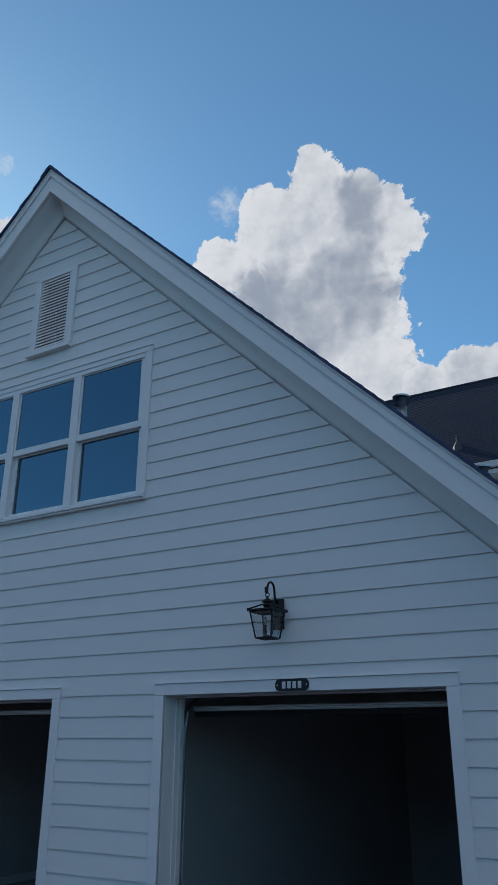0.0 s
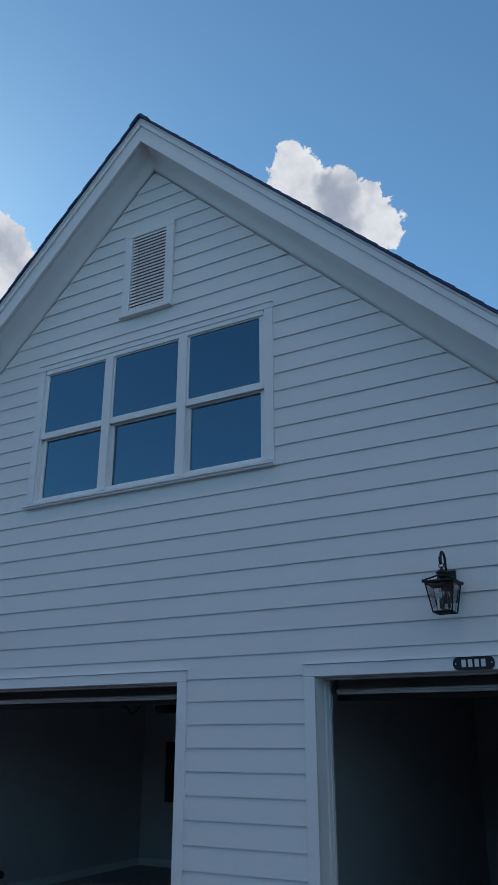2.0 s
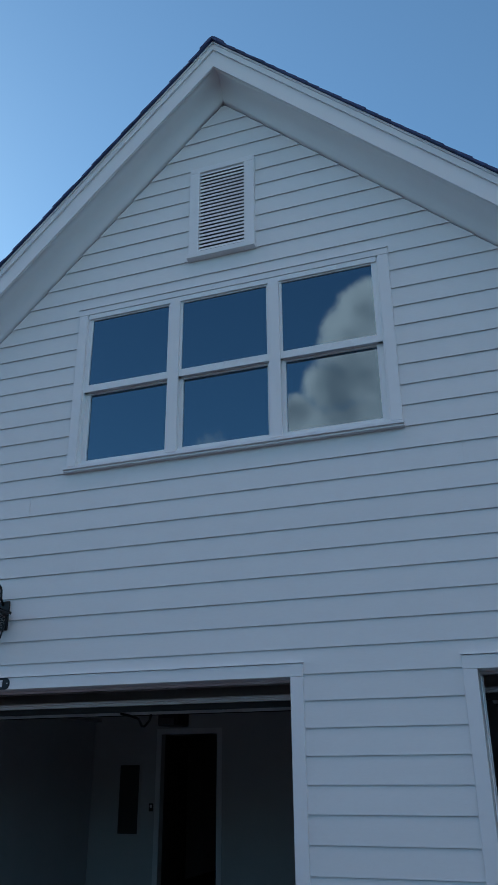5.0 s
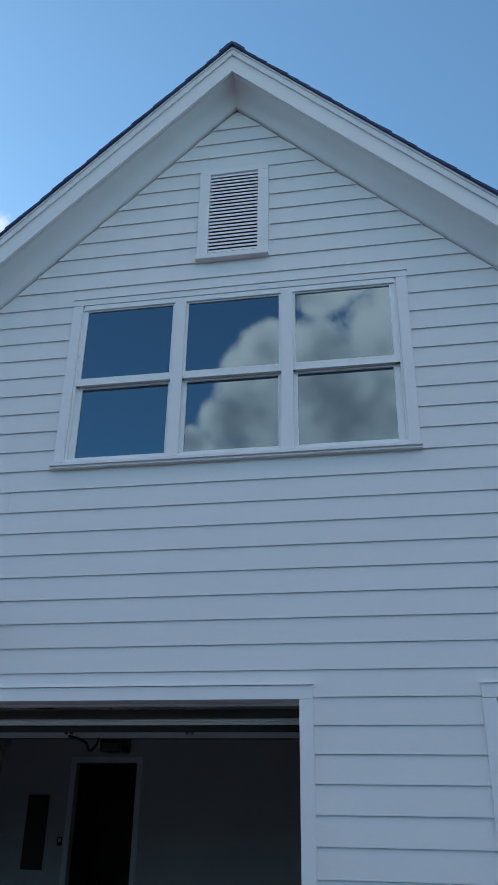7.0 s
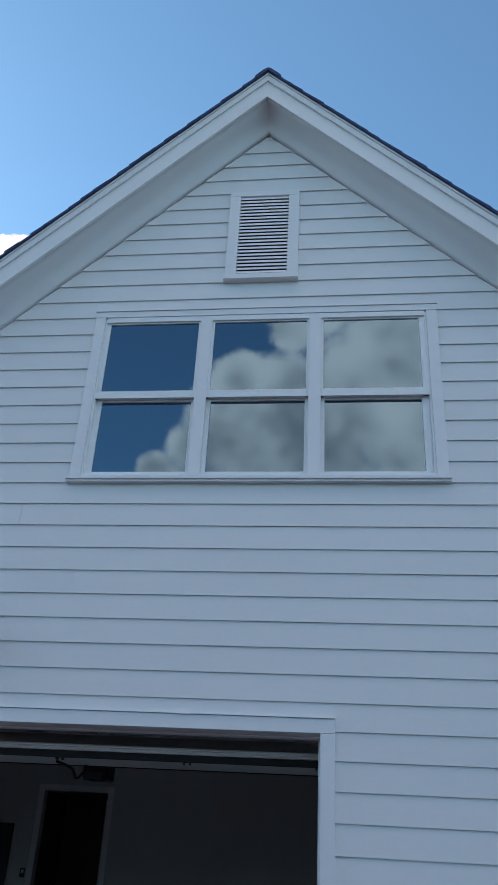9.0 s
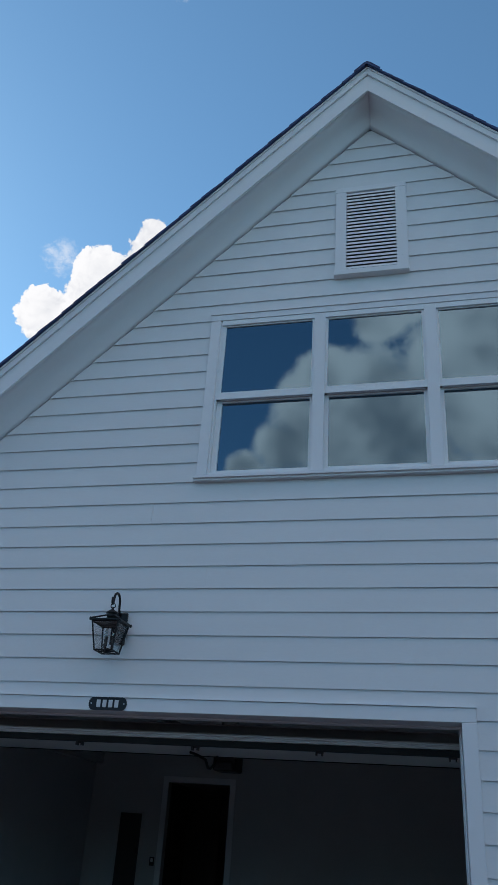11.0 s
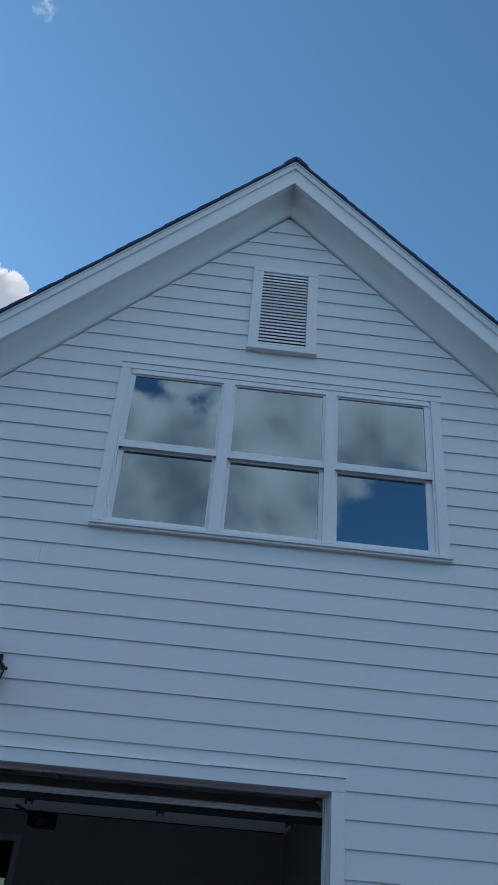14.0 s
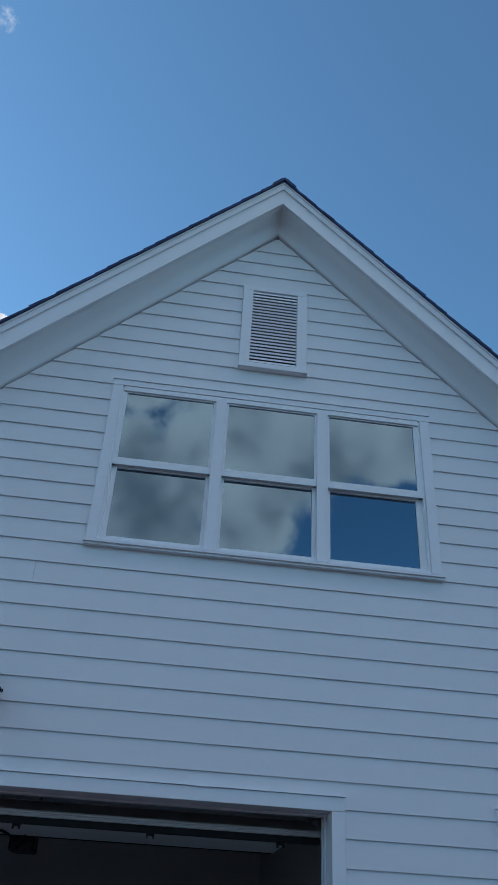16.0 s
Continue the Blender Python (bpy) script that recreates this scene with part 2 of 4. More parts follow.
DARKDOOR = surface("dark_brown_door_paint", (0.028, 0.022, 0.02), 0.5, vary=0.12, scale=3, bump=0.05)
CASING = surface("grey_white_casing", (0.70, 0.70, 0.69), 0.5, vary=0.03, bump=0.0)
PANELGREY = surface("dark_grey_enamel", (0.03, 0.031, 0.034), 0.5, vary=0.08, bump=0.0)
CARPAINT = surface("silver_grey_car_paint", (0.17, 0.185, 0.21), 0.22, metal=0.75, vary=0.02, scale=1.5, bump=0.0, coat=1.0)
CARGLASS = surface("dark_car_glass", (0.008, 0.009, 0.01), 0.05, vary=0.02, bump=0.0)
LENS = surface("red_lens", (0.25, 0.01, 0.012), 0.2, vary=0.03, bump=0.0)
CLEAR = surface("clear_headlamp", (0.55, 0.57, 0.6), 0.12, vary=0.03, bump=0.0)
GLASS = pane_glass("low_e_window_glass", (0.10, 0.12, 0.13), 0.27, (0.46, 0.75, 0.94))
LANTERN = pane_glass("lantern_glass", (0.975, 0.98, 0.98), 0.035)
SIDELIGHT = pane_glass("obscured_sidelight_glass", (0.30, 0.29, 0.28), 0.05)
BULB = pane_glass("bulb_glass", (0.86, 0.86, 0.85), 0.10)

# ---- mesh helpers ----


def box(bm, x0, x1, y0, y1, z0, z1, bev=0.0):
    r = bmesh.ops.create_cube(bm, size=1.0)
    vs = r["verts"]
    for v in vs:
        v.co = Vector(((x0 + x1) / 2 + v.co.x * (x1 - x0), (y0 + y1) / 2 + v.co.y * (y1 - y0), (z0 + z1) / 2 + v.co.z * (z1 - z0)))
    if bev:
        es = {e for v in vs for e in v.link_edges}
        bmesh.ops.bevel(bm, geom=list(es), offset=bev, segments=2, affect="EDGES", profile=0.5)
    return bm


def cube(x0, x1, y0, y1, z0, z1, bev=0.0):
    return box(bmesh.new(), x0, x1, y0, y1, z0, z1, bev)


def prism(bm, poly, y0, y1):
    """A flat polygon of (x, z) drawn out from y0 to y1."""
    a = [bm.verts.new((x, y0, z)) for x, z in poly]
    b = [bm.verts.new((x, y1, z)) for x, z in poly]
    n = len(poly)
    bm.faces.new(a)
    bm.faces.new(b[::-1])
    for i in range(n):
        bm.faces.new((a[i], b[i], b[(i + 1) % n], a[(i + 1) % n]))
    bmesh.ops.recalc_face_normals(bm, faces=bm.faces[:])
    return bm


def prism_x(bm, poly, x0, x1):
    """A flat polygon of (y, z) drawn out from x0 to x1."""
    a = [bm.verts.new((x0, y, z)) for y, z in poly]
    b = [bm.verts.new((x1, y, z)) for y, z in poly]
    n = len(poly)
    bm.faces.new(a)
    bm.faces.new(b[::-1])
    for i in range(n):
        bm.faces.new((a[i], b[i], b[(i + 1) % n], a[(i + 1) % n]))
    bmesh.ops.recalc_face_normals(bm, faces=bm.faces[:])
    return bm


def rod(bm, p, q, r, seg=10, r2=None):
    p, q = Vector(p), Vector(q)
    made = bmesh.ops.create_cone(bm, cap_ends=True, segments=seg, radius1=r, radius2=r if r2 is None else r2, depth=(q - p).length)
    turn = (q - p).to_track_quat("Z", "Y").to_matrix().to_4x4()
    bmesh.ops.transform(bm, matrix=Matrix.Translation((p + q) / 2) @ turn, verts=made["verts"])
    return bm


def tube(bm, pts, r, seg=8):
    """A round bar bent along points."""
    rings = []
    pts = [Vector(p) for p in pts]
    for i, p in enumerate(pts):
        d = (pts[min(i + 1, len(pts) - 1)] - pts[max(i - 1, 0)]).normalized()
        q = d.to_track_quat("Z", "X")
        rings.append([bm.verts.new(p + q @ Vector((r * math.cos(k * math.tau / seg), r * math.sin(k * math.tau / seg), 0))) for k in range(seg)])
    for a, b in zip(rings, rings[1:]):
        for k in range(seg):
            bm.faces.new((a[k], a[(k + 1) % seg], b[(k + 1) % seg], b[k]))
    bm.faces.new(rings[0][::-1])
    bm.faces.new(rings[-1])
    bmesh.ops.recalc_face_normals(bm, faces=bm.faces[:])
    return bm


def turned(bm, rings, centre=(0, 0, 0), seg=20):
    """A turned shape about the upright through centre, from (radius, z) rings, closed at both ends."""
    made = []
    for r, z in rings:
        made.append([bm.verts.new((centre[0] + r * math.cos(k * math.tau / seg), centre[1] + r * math.sin(k * math.tau / seg), centre[2] + z)) for k in range(seg)])
    for a, b in zip(made, made[1:]):
        for k in range(seg):
            bm.faces.new((a[k], a[(k + 1) % seg], b[(k + 1) % seg], b[k]))
    bm.faces.new(made[0][::-1])
    bm.faces.new(made[-1])
    bmesh.ops.recalc_face_normals(bm, faces=bm.faces[:])
    return bm


def mesh_of(name, bm, material, smooth=False):
    me = bpy.data.meshes.new(name)
    bm.to_mesh(me)
    bm.free()
    me.materials.append(material)
    if smooth:
        for p in me.polygons:
            p.use_smooth = True
    return me


def part(name, bm, material, parent, label="", smooth=False):
    ob = new(name, mesh_of(name, bm, material, smooth))
    ob.parent = parent
    ob.matrix_parent_inverse = parent.matrix_world.inverted()
    return tagged(ob, label)


def solid(name, bm, material, label, category, kind="", group="", smooth=False):
    return tagged(new(name, mesh_of(name, bm, material, smooth)), label, category, group, kind)


def base(name, at, label, category, group="", kind=""):
    ob = new(name)
    ob.empty_display_size = 0.1
    ob.location = at
    bpy.context.view_layer.update()
    return tagged(ob, label, category, group, kind)


# ---- plan of the house, in metres ----
Y = 5.82                       # face of the trim
SID = Y + 0.012                # butt edge of the siding boards
XC = -6.01                     # middle of the gable
XL, XR = -11.30, -0.72         # outer corners
LAP, ZA = 0.178, 4.397         # siding exposure, and the butt of one course
APEX = 8.200                   # where the siding ends under the ridge
DOORS = {"door_1": (-10.401, -5.465, 2.60), "door_2": (-4.188, -1.748, 2.60)}
WIN = (-7.362, -4.606, 4.452, 5.985)
VENT = (-6.237, -5.787, 6.43, 7.355)
BACK = 13.15                   # rear wall of the garage


def gable(z):
    return APEX - z


# ---- ground ----
solid("ground", cube(-900, 900, -900, 900, -0.5, -0.06), SOIL, "bare red-brown ground round the house", "ground", "structure")
solid("driveway", cube(-14.5, 3.5, -16, 5.83, -0.2, -0.012, 0.01), ASPHALT, "worn grey asphalt drive in front of the garages", "driveway", "structure")
solid("floor", cube(XL + 0.15, XR - 0.15, 5.84, BACK, -0.2, 0.0), CONCRETE, "grey concrete garage floor slab", "floor", "structure")

# ---- unseen far dark tree line behind the drive, added to cut low sky light ----
ball = bmesh.new()
bmesh.ops.create_icosphere(ball, subdivisions=1, radius=1.0)
ball.verts.index_update()
UNIT, TRIS = np.array([v.co[:] for v in ball.verts]), np.array([[v.index for v in f.verts] for f in ball.faces])
ball.free()
trng = random.Random(3)
clumps, knots = [], []
for k in range(420):
    x, y = -95 + k * 0.45 + trng.uniform(-0.3, 0.3), -46 + trng.uniform(-4, 4)
    top = 7.5 + 2.0 * math.sin(x * 0.21) + 1.2 * math.sin(x * 0.63 + 1) + trng.uniform(-1.2, 1.2)
    for j in range(5):
        r = np.array([trng.uniform(0.8, 1.6) for _ in range(3)])
        knots.append(TRIS + len(clumps) * len(UNIT))
        clumps.append(UNIT * r + np.array([x + trng.uniform(-0.6, 0.6), y + trng.uniform(-0.8, 0.8), 0.3 + (top - 1.2) * j / 4]))
far_mesh = bpy.data.meshes.new("tree_line")
far_mesh.from_pydata(np.concatenate(clumps).tolist(), [], np.concatenate(knots).tolist())
far_mesh.materials.append(LEAF)
tagged(new("tree_line", far_mesh), "unseen dark green line of trees added far behind the drive to block low sky light", "trees", "", "stuff")

# ---- walls ----
wall = bmesh.new()
(a0, a1, at), (b0, b1, bt) = DOORS["door_1"], DOORS["door_2"]
y0, y1 = SID + 0.022, SID + 0.17
for x0, x1, z0, z1 in ((XL, a0 - 0.031, 0, at + 0.031), (a1 + 0.031, b0 - 0.031, 0, at + 0.031), (b1 + 0.031, XR, 0, at + 0.031), (XL, XR, at + 0.031, 2.92)):
    box(wall, x0, x1, y0, y1, z0, z1)
top = APEX + 0.16
prism(wall, [(XL, 2.92), (XR, 2.92), (XC + top - WIN[2], WIN[2]), (XC - top + WIN[2], WIN[2])], y0, y1)
prism(wall, [(XC - top + WIN[2], WIN[2]), (WIN[0], WIN[2]), (WIN[0], WIN[3]), (XC - top + WIN[3], WIN[3])], y0, y1)
prism(wall, [(WIN[1], WIN[2]), (XC + top - WIN[2], WIN[2]), (XC + top - WIN[3], WIN[3]), (WIN[1], WIN[3])], y0, y1)
prism(wall, [(XC - top + WIN[3], WIN[3]), (XC + top - WIN[3], WIN[3]), (XC + top - VENT[2], VENT[2]), (XC - top + VENT[2], VENT[2])], y0, y1)
prism(wall, [(XC - top + VENT[2], VENT[2]), (VENT[0], VENT[2]), (VENT[0], VENT[3]), (XC - top + VENT[3], VENT[3])], y0, y1)
prism(wall, [(VENT[1], VENT[2]), (XC + top - VENT[2], VENT[2]), (XC + top - VENT[3], VENT[3]), (VENT[1], VENT[3])], y0, y1)
prism(wall, [(XC - top + VENT[3], VENT[3]), (XC + top - VENT[3], VENT[3]), (XC, top)], y0, y1)
WALL = solid("wall_front", wall, PRIMED, "front gable wall clad in white painted lap siding", "wall", "structure")
solid("wall_left", box(cube(XL, XL + 0.15, y1, BACK, 0, 2.9), XL + 0.149, XL + 0.27, y1, BACK, 2.80, 3.049), DRYWALL, "grey drywall side wall of the garage", "wall", "structure")
solid("wall_right", box(cube(XR - 0.15, XR, y1, BACK, 0, 2.9), XR - 0.27, XR - 0.149, y1, BACK, 2.80, 3.049), DRYWALL, "grey drywall side wall of the garage", "wall", "structure")
solid("wall_partition", cube(-4.89, -4.77, y1, BACK, 0, 3.05), DRYWALL, "grey drywall partition between two garages", "wall", "structure")
rear = bmesh.new()
DX0, DX1, DZ = -9.87, -8.86, 2.58
box(rear, XL, DX0, BACK, BACK + 0.15, 0, 3.05)
box(rear, DX1, XR, BACK, BACK + 0.15, 0, 3.05)
box(rear, DX0, DX1, BACK, BACK + 0.15, DZ, 3.05)
prism(rear, [(XL + 0.2, 3.05), (XR - 0.2, 3.05), (XC, APEX)], BACK, BACK + 0.15)
solid("wall_back", rear, DRYWALL, "grey drywall rear wall of the garage with one doorway", "wall", "structure")
solid("ceiling", cube(XL + 0.15, XR - 0.15, y1, BACK, 3.05, 3.2), DRYWALL, "grey drywall garage ceiling", "ceiling", "structure")
bb = bmesh.new()
box(bb, XL + 0.152, DX0 - 0.09, BACK - 0.014, BACK, 0, 0.12, 0.003)
box(bb, DX1 + 0.09, -4.892, BACK - 0.014, BACK, 0, 0.12, 0.003)
box(bb, XL + 0.15, XL + 0.164, y1 + 0.4, BACK - 0.014, 0, 0.12, 0.003)
solid("baseboard", bb, CASING, "pale painted baseboard along the garage walls", "baseboard", "structure")

# ---- roof ----
EDGE = 5.552                   # face of the rake board
ROOF = base("roof", (XC, EDGE, 8.7), "steep charcoal shingle gable roof with white rakes", "roof", kind="structure")


def slope_board(side, top0, low0, ya, yb, x_end=5.75):
    """A board along one rake: upright cut at the ridge, top0 and low0 its heights there."""
    bm = bmesh.new()
    pts = [(XC, low0), (XC, top0), (XC + side * x_end, top0 - x_end), (XC + side * x_end, low0 - x_end)]
    return prism(bm, pts if side > 0 else pts[::-1], ya, yb)


def slope_profile(side, profile, thick=0.016, x_end=5.5):
    """A board along one slope; profile: (y, z) of its underside, at the ridge."""
    bm = bmesh.new()
    line = list(profile) + [(y, z + thick) for y, z in reversed(profile)]
    a, b = ([bm.verts.new((XC + side * x, y, z - x)) for y, z in line] for x in (0.0, x_end))
    n = len(line)
    for k in range(n):
        bm.faces.new((a[k], a[(k + 1) % n], b[(k + 1) % n], b[k]))
    bmesh.ops.recalc_face_normals(bm, faces=bm.faces[:])
    return bm


COVE = [(EDGE + 0.026, 8.434), (5.65, 8.430), (5.705, 8.415), (5.741, 8.389), (5.769, 8.353), (5.794, 8.306), (5.815, 8.255), (SID + 0.006, APEX - 0.001)]
for side in (-1, 1):
    part("rake_board", slope_board(side, 8.698, 8.418, EDGE, EDGE + 0.025), TRIM, ROOF, "white painted rake board")
    part("rake_trim", slope_board(side, 8.702, 8.628, EDGE - 0.020, EDGE - 0.001), TRIM, ROOF, "narrow white rake moulding")
    part("drip_edge", slope_board(side, 8.728, 8.704, EDGE - 0.030, EDGE + 0.02), TRIM, ROOF, "white metal drip edge")
    part("soffit", slope_profile(side, COVE), TRIM, ROOF, "white painted soffit coved to the wall", smooth=True)
    part("deck", slope_board(side, 8.728, 8.610, EDGE + 0.027, BACK + 0.4), SHEATH, ROOF)

# ---- openings in the gable: window ----


def window_group():
    x0, x1, z0, z1 = WIN
    w = base("window_1", ((x0 + x1) / 2, Y, z0), "triple single-hung window in white trim reflecting the sky", "window", kind="structure")
    part("side_casing", cube(x0 - 0.089, x0, Y, SID + 0.02, z0, z1, 0.002), TRIM, w)
    part("side_casing", cube(x1, x1 + 0.089, Y, SID + 0.02, z0, z1, 0.002), TRIM, w)
    part("head_casing", cube(x0 - 0.093, x1 + 0.093, Y - 0.002, SID + 0.02, z1 + 0.001, z1 + 0.060, 0.002), TRIM, w)
    part("drip_cap", cube(x0 - 0.096, x1 + 0.096, Y - 0.012, SID + 0.02, z1 + 0.061, z1 + 0.067), TRIM, w, "thin white drip cap")
    sill = bmesh.new()
    prism_x(sill, [(Y - 0.045, z0 - 0.044), (Y - 0.045, z0 - 0.022), (Y + 0.06, z0 - 0.001), (Y + 0.06, z0 - 0.062), (Y - 0.026, z0 - 0.062), (Y - 0.026, z0 - 0.044)], x0 - 0.098, x1 + 0.098)
    part("window_sill", sill, TRIM, w, "projecting white sill")
    glass = ((-7.310, -6.530), (-6.390, -5.598), (-5.458, -4.667))
    for n, (g0, g1) in enumerate(glass):
        l = x0 if n == 0 else (glass[n - 1][1] + g0) / 2
        r = x1 if n == 2 else (g1 + glass[n + 1][0]) / 2
        if n:
            part("mullion", cube(l - 0.050, l + 0.050, Y + 0.004, Y + 0.019, z0 + 0.002, z1 - 0.002, 0.003), TRIM, w)
            l += 0.028
        if n < 2:
            r -= 0.028
        gt, gb, m0, m1 = 5.922, 4.512, 5.168, 5.238
        fr = bmesh.new()
        box(fr, l, l + 0.016, Y + 0.0195, Y + 0.11, z0 + 0.001, z1 - 0.001, 0.002)
        box(fr, r - 0.016, r, Y + 0.0195, Y + 0.11, z0 + 0.001, z1 - 0.001, 0.002)
        box(fr, l + 0.016, r - 0.016, Y + 0.005, Y + 0.11, gt + 0.012, z1 - 0.001, 0.002)
        box(fr, l + 0.016, r - 0.016, Y + 0.012, Y + 0.12, z0 + 0.001, z0 + 0.022, 0.002)
        frame_ob = part("window_frame", fr, VINYL, w, "white vinyl window frame")
        up = bmesh.new()
        box(up, l + 0.016, g0, Y + 0.0215, Y + 0.052, m0, gt + 0.0115, 0.002)
        box(up, g1, r - 0.016, Y + 0.0215, Y + 0.052, m0, gt + 0.0115, 0.002)
        box(up, g0, g1, Y + 0.0215, Y + 0.052, gt, gt + 0.0115, 0.002)
        box(up, l + 0.016, r - 0.016, Y + 0.0195, Y + 0.052, m0, m1, 0.003)
        part("upper_sash", up, VINYL, frame_ob)
        lo = bmesh.new()
        e = 0.010
        box(lo, l + 0.016, g0 + e, Y + 0.060, Y + 0.098, z0 + 0.022, m0 + 0.03, 0.002)
        box(lo, g1 - e, r - 0.016, Y + 0.060, Y + 0.098, z0 + 0.022, m0 + 0.03, 0.002)
        box(lo, g0 + e, g1 - e, Y + 0.060, Y + 0.098, z0 + 0.022, gb, 0.002)
        box(lo, g0 + e, g1 - e, Y + 0.060, Y + 0.098, m0 - 0.012, m0 + 0.03, 0.002)
        part("lower_sash", lo, VINYL, frame_ob)
        for nm, pa in (("upper_pane", (g0 - 0.006, g1 + 0.006, Y + 0.034, Y + 0.038, m1 - 0.006, gt + 0.006)),
                       ("lower_pane", (g0 + e - 0.006, g1 - e + 0.006, Y + 0.078, Y + 0.082, gb - 0.006, m0 - 0.006))):
            p = part(nm, cube(*pa), GLASS, frame_ob, "reflective glass pane")
            p.visible_shadow = False


window_group()


def gable_vent():
    x0, x1, z0, z1 = VENT
    v = base("gable_vent", ((x0 + x1) / 2, Y, z0), "white rectangular louvred gable vent near the ridge", "vent")
    f = Y - 0.016
    part("side_casing", cube(x0 - 0.101, x0 - 0.001, f, SID + 0.02, z0 - 0.03, z1, 0.003), TRIM, v)
    part("side_casing", cube(x1 + 0.001, x1 + 0.101, f, SID + 0.02, z0 - 0.03, z1, 0.003), TRIM, v)
    part("head_casing", cube(x0 - 0.101, x1 + 0.101, f, SID + 0.02, z1 + 0.001, z1 + 0.058, 0.003), TRIM, v)
    part("sill", cube(x0 - 0.106, x1 + 0.106, f - 0.030, SID + 0.02, z0 - 0.082, z0 - 0.036, 0.003), TRIM, v, "projecting white vent sill")
    part("bottom_casing", cube(x0 - 0.001, x1 + 0.001, f + 0.004, SID + 0.02, z0 - 0.035, z0 - 0.001, 0.002), TRIM, v)
    part("backing", cube(x0 - 0.02, x1 + 0.02, SID + 0.075, SID + 0.09, z0 - 0.02, z1 + 0.02), SHEATH, v, "dark screen behind the slats")
    n = 23
    step = (z1 - z0) / n
    bm = bmesh.new()
    prism_x(bm, [(f + 0.010, -0.004), (f + 0.014, 0.021), (f + 0.062, step * 0.95 + 0.022), (f + 0.062, step * 0.95 + 0.012), (f + 0.018, 0.002)], x0, x1)
    first = part("slat", bm, TRIM, v, "sloped white slat")
    first.location.z += z0 + 0.010
    for k in range(1, n):
        s = first.copy()
        s.location.z += k * step
        scene.collection.objects.link(s)
    for sx in (x0 - 0.05, x1 + 0.05):
        for sz in (z0 + 0.1, (z0 + z1) / 2, z1 - 0.05):
            part("nail_head", rod(bmesh.new(), (sx, f - 0.0015, sz), (sx, f + 0.004, sz), 0.005, 8), CASING, v)


gable_vent()

# ---- garage openings and doors ----


def opening(name, x0, x1, top, label, dent):
    d = base(name, ((x0 + x1) / 2, Y, 0), label, "door opening", kind="structure")
    w, back = 0.094, 6.14
    part("side_casing", cube(x0 - w, x0, Y, SID + 0.02, 0, top, 0.003), TRIM, d)
    part("side_casing", cube(x1, x1 + w, Y, SID + 0.02, 0, top, 0.003), TRIM, d)
    part("head_casing", cube(x0 - w, x1 + w, Y - 0.001, SID + 0.02, top + 0.001, top + 0.092, 0.003), TRIM, d)
    cap = bmesh.new()
    xl, xr, rows = x0 - w - 0.004, x1 + w + 0.004, []
    for k in range(121):
        x = xl + k * (xr - xl) / 120
        sag = 0.008 * math.exp(-((x - dent) / 0.055) ** 2) - 0.003 * math.exp(-((x - dent - 0.11) / 0.05) ** 2) + 0.0012 * math.sin(x * 2.3)
        lo, hi, out = top + 0.0935 - max(0.0, sag) * 0.2, top + 0.099 - sag, Y - 0.012 - abs(sag)
        rows.append([cap.verts.new(p) for p in ((x, out, min(lo, hi - 0.003)), (x, out, hi), (x, SID + 0.02, top + 0.1), (x, SID + 0.02, top + 0.0935))])
    for p, q in zip(rows, rows[1:]):
        for k in range(4):
            cap.faces.new((p[k], p[(k + 1) % 4], q[(k + 1) % 4], q[k]))
    cap.faces.new(rows[0][::-1])
    cap.faces.new(rows[-1])
    bmesh.ops.recalc_face_normals(cap, faces=cap.faces[:])
    part("drip_cap", cap, TRIM, d, "thin white metal drip cap, slightly buckled")
    for sx, ex in ((x0, -1), (x1, 1)):
        lo, hi = sorted((sx, sx + ex * 0.03))
        part("side_jamb", cube(lo, hi, SID + 0.021, back, 0, top + 0.03, 0.002), TRIM, d)
        lo, hi = sorted((sx - ex * 0.001, sx - ex * 0.013))
        part("door_stop", cube(lo, hi, back - 0.14, back - 0.06, 0, top - 0.014, 0.004), TRIM, d, "white vinyl door stop")
        lo, hi = sorted((sx - ex * 0.0135, sx - ex * 0.019))
        part("weather_seal", cube(lo, hi, back - 0.085, back - 0.062, 0, top - 0.016, 0.002), VINYL, d, "pale vinyl weather seal flap")
    part("head_jamb", cube(x0, x1, SID + 0.021, back, top, top + 0.03, 0.002), TRIM, d)
    part("head_stop", cube(x0, x1, back - 0.14, back - 0.06, top - 0.013, top - 0.001, 0.004), TRIM, d)
    return d


opening("door_1", *DOORS["door_1"], "wide garage opening in white trim, its door raised", -6.37)
opening("door_2", *DOORS["door_2"], "single garage opening in white trim, its door raised", -3.62)


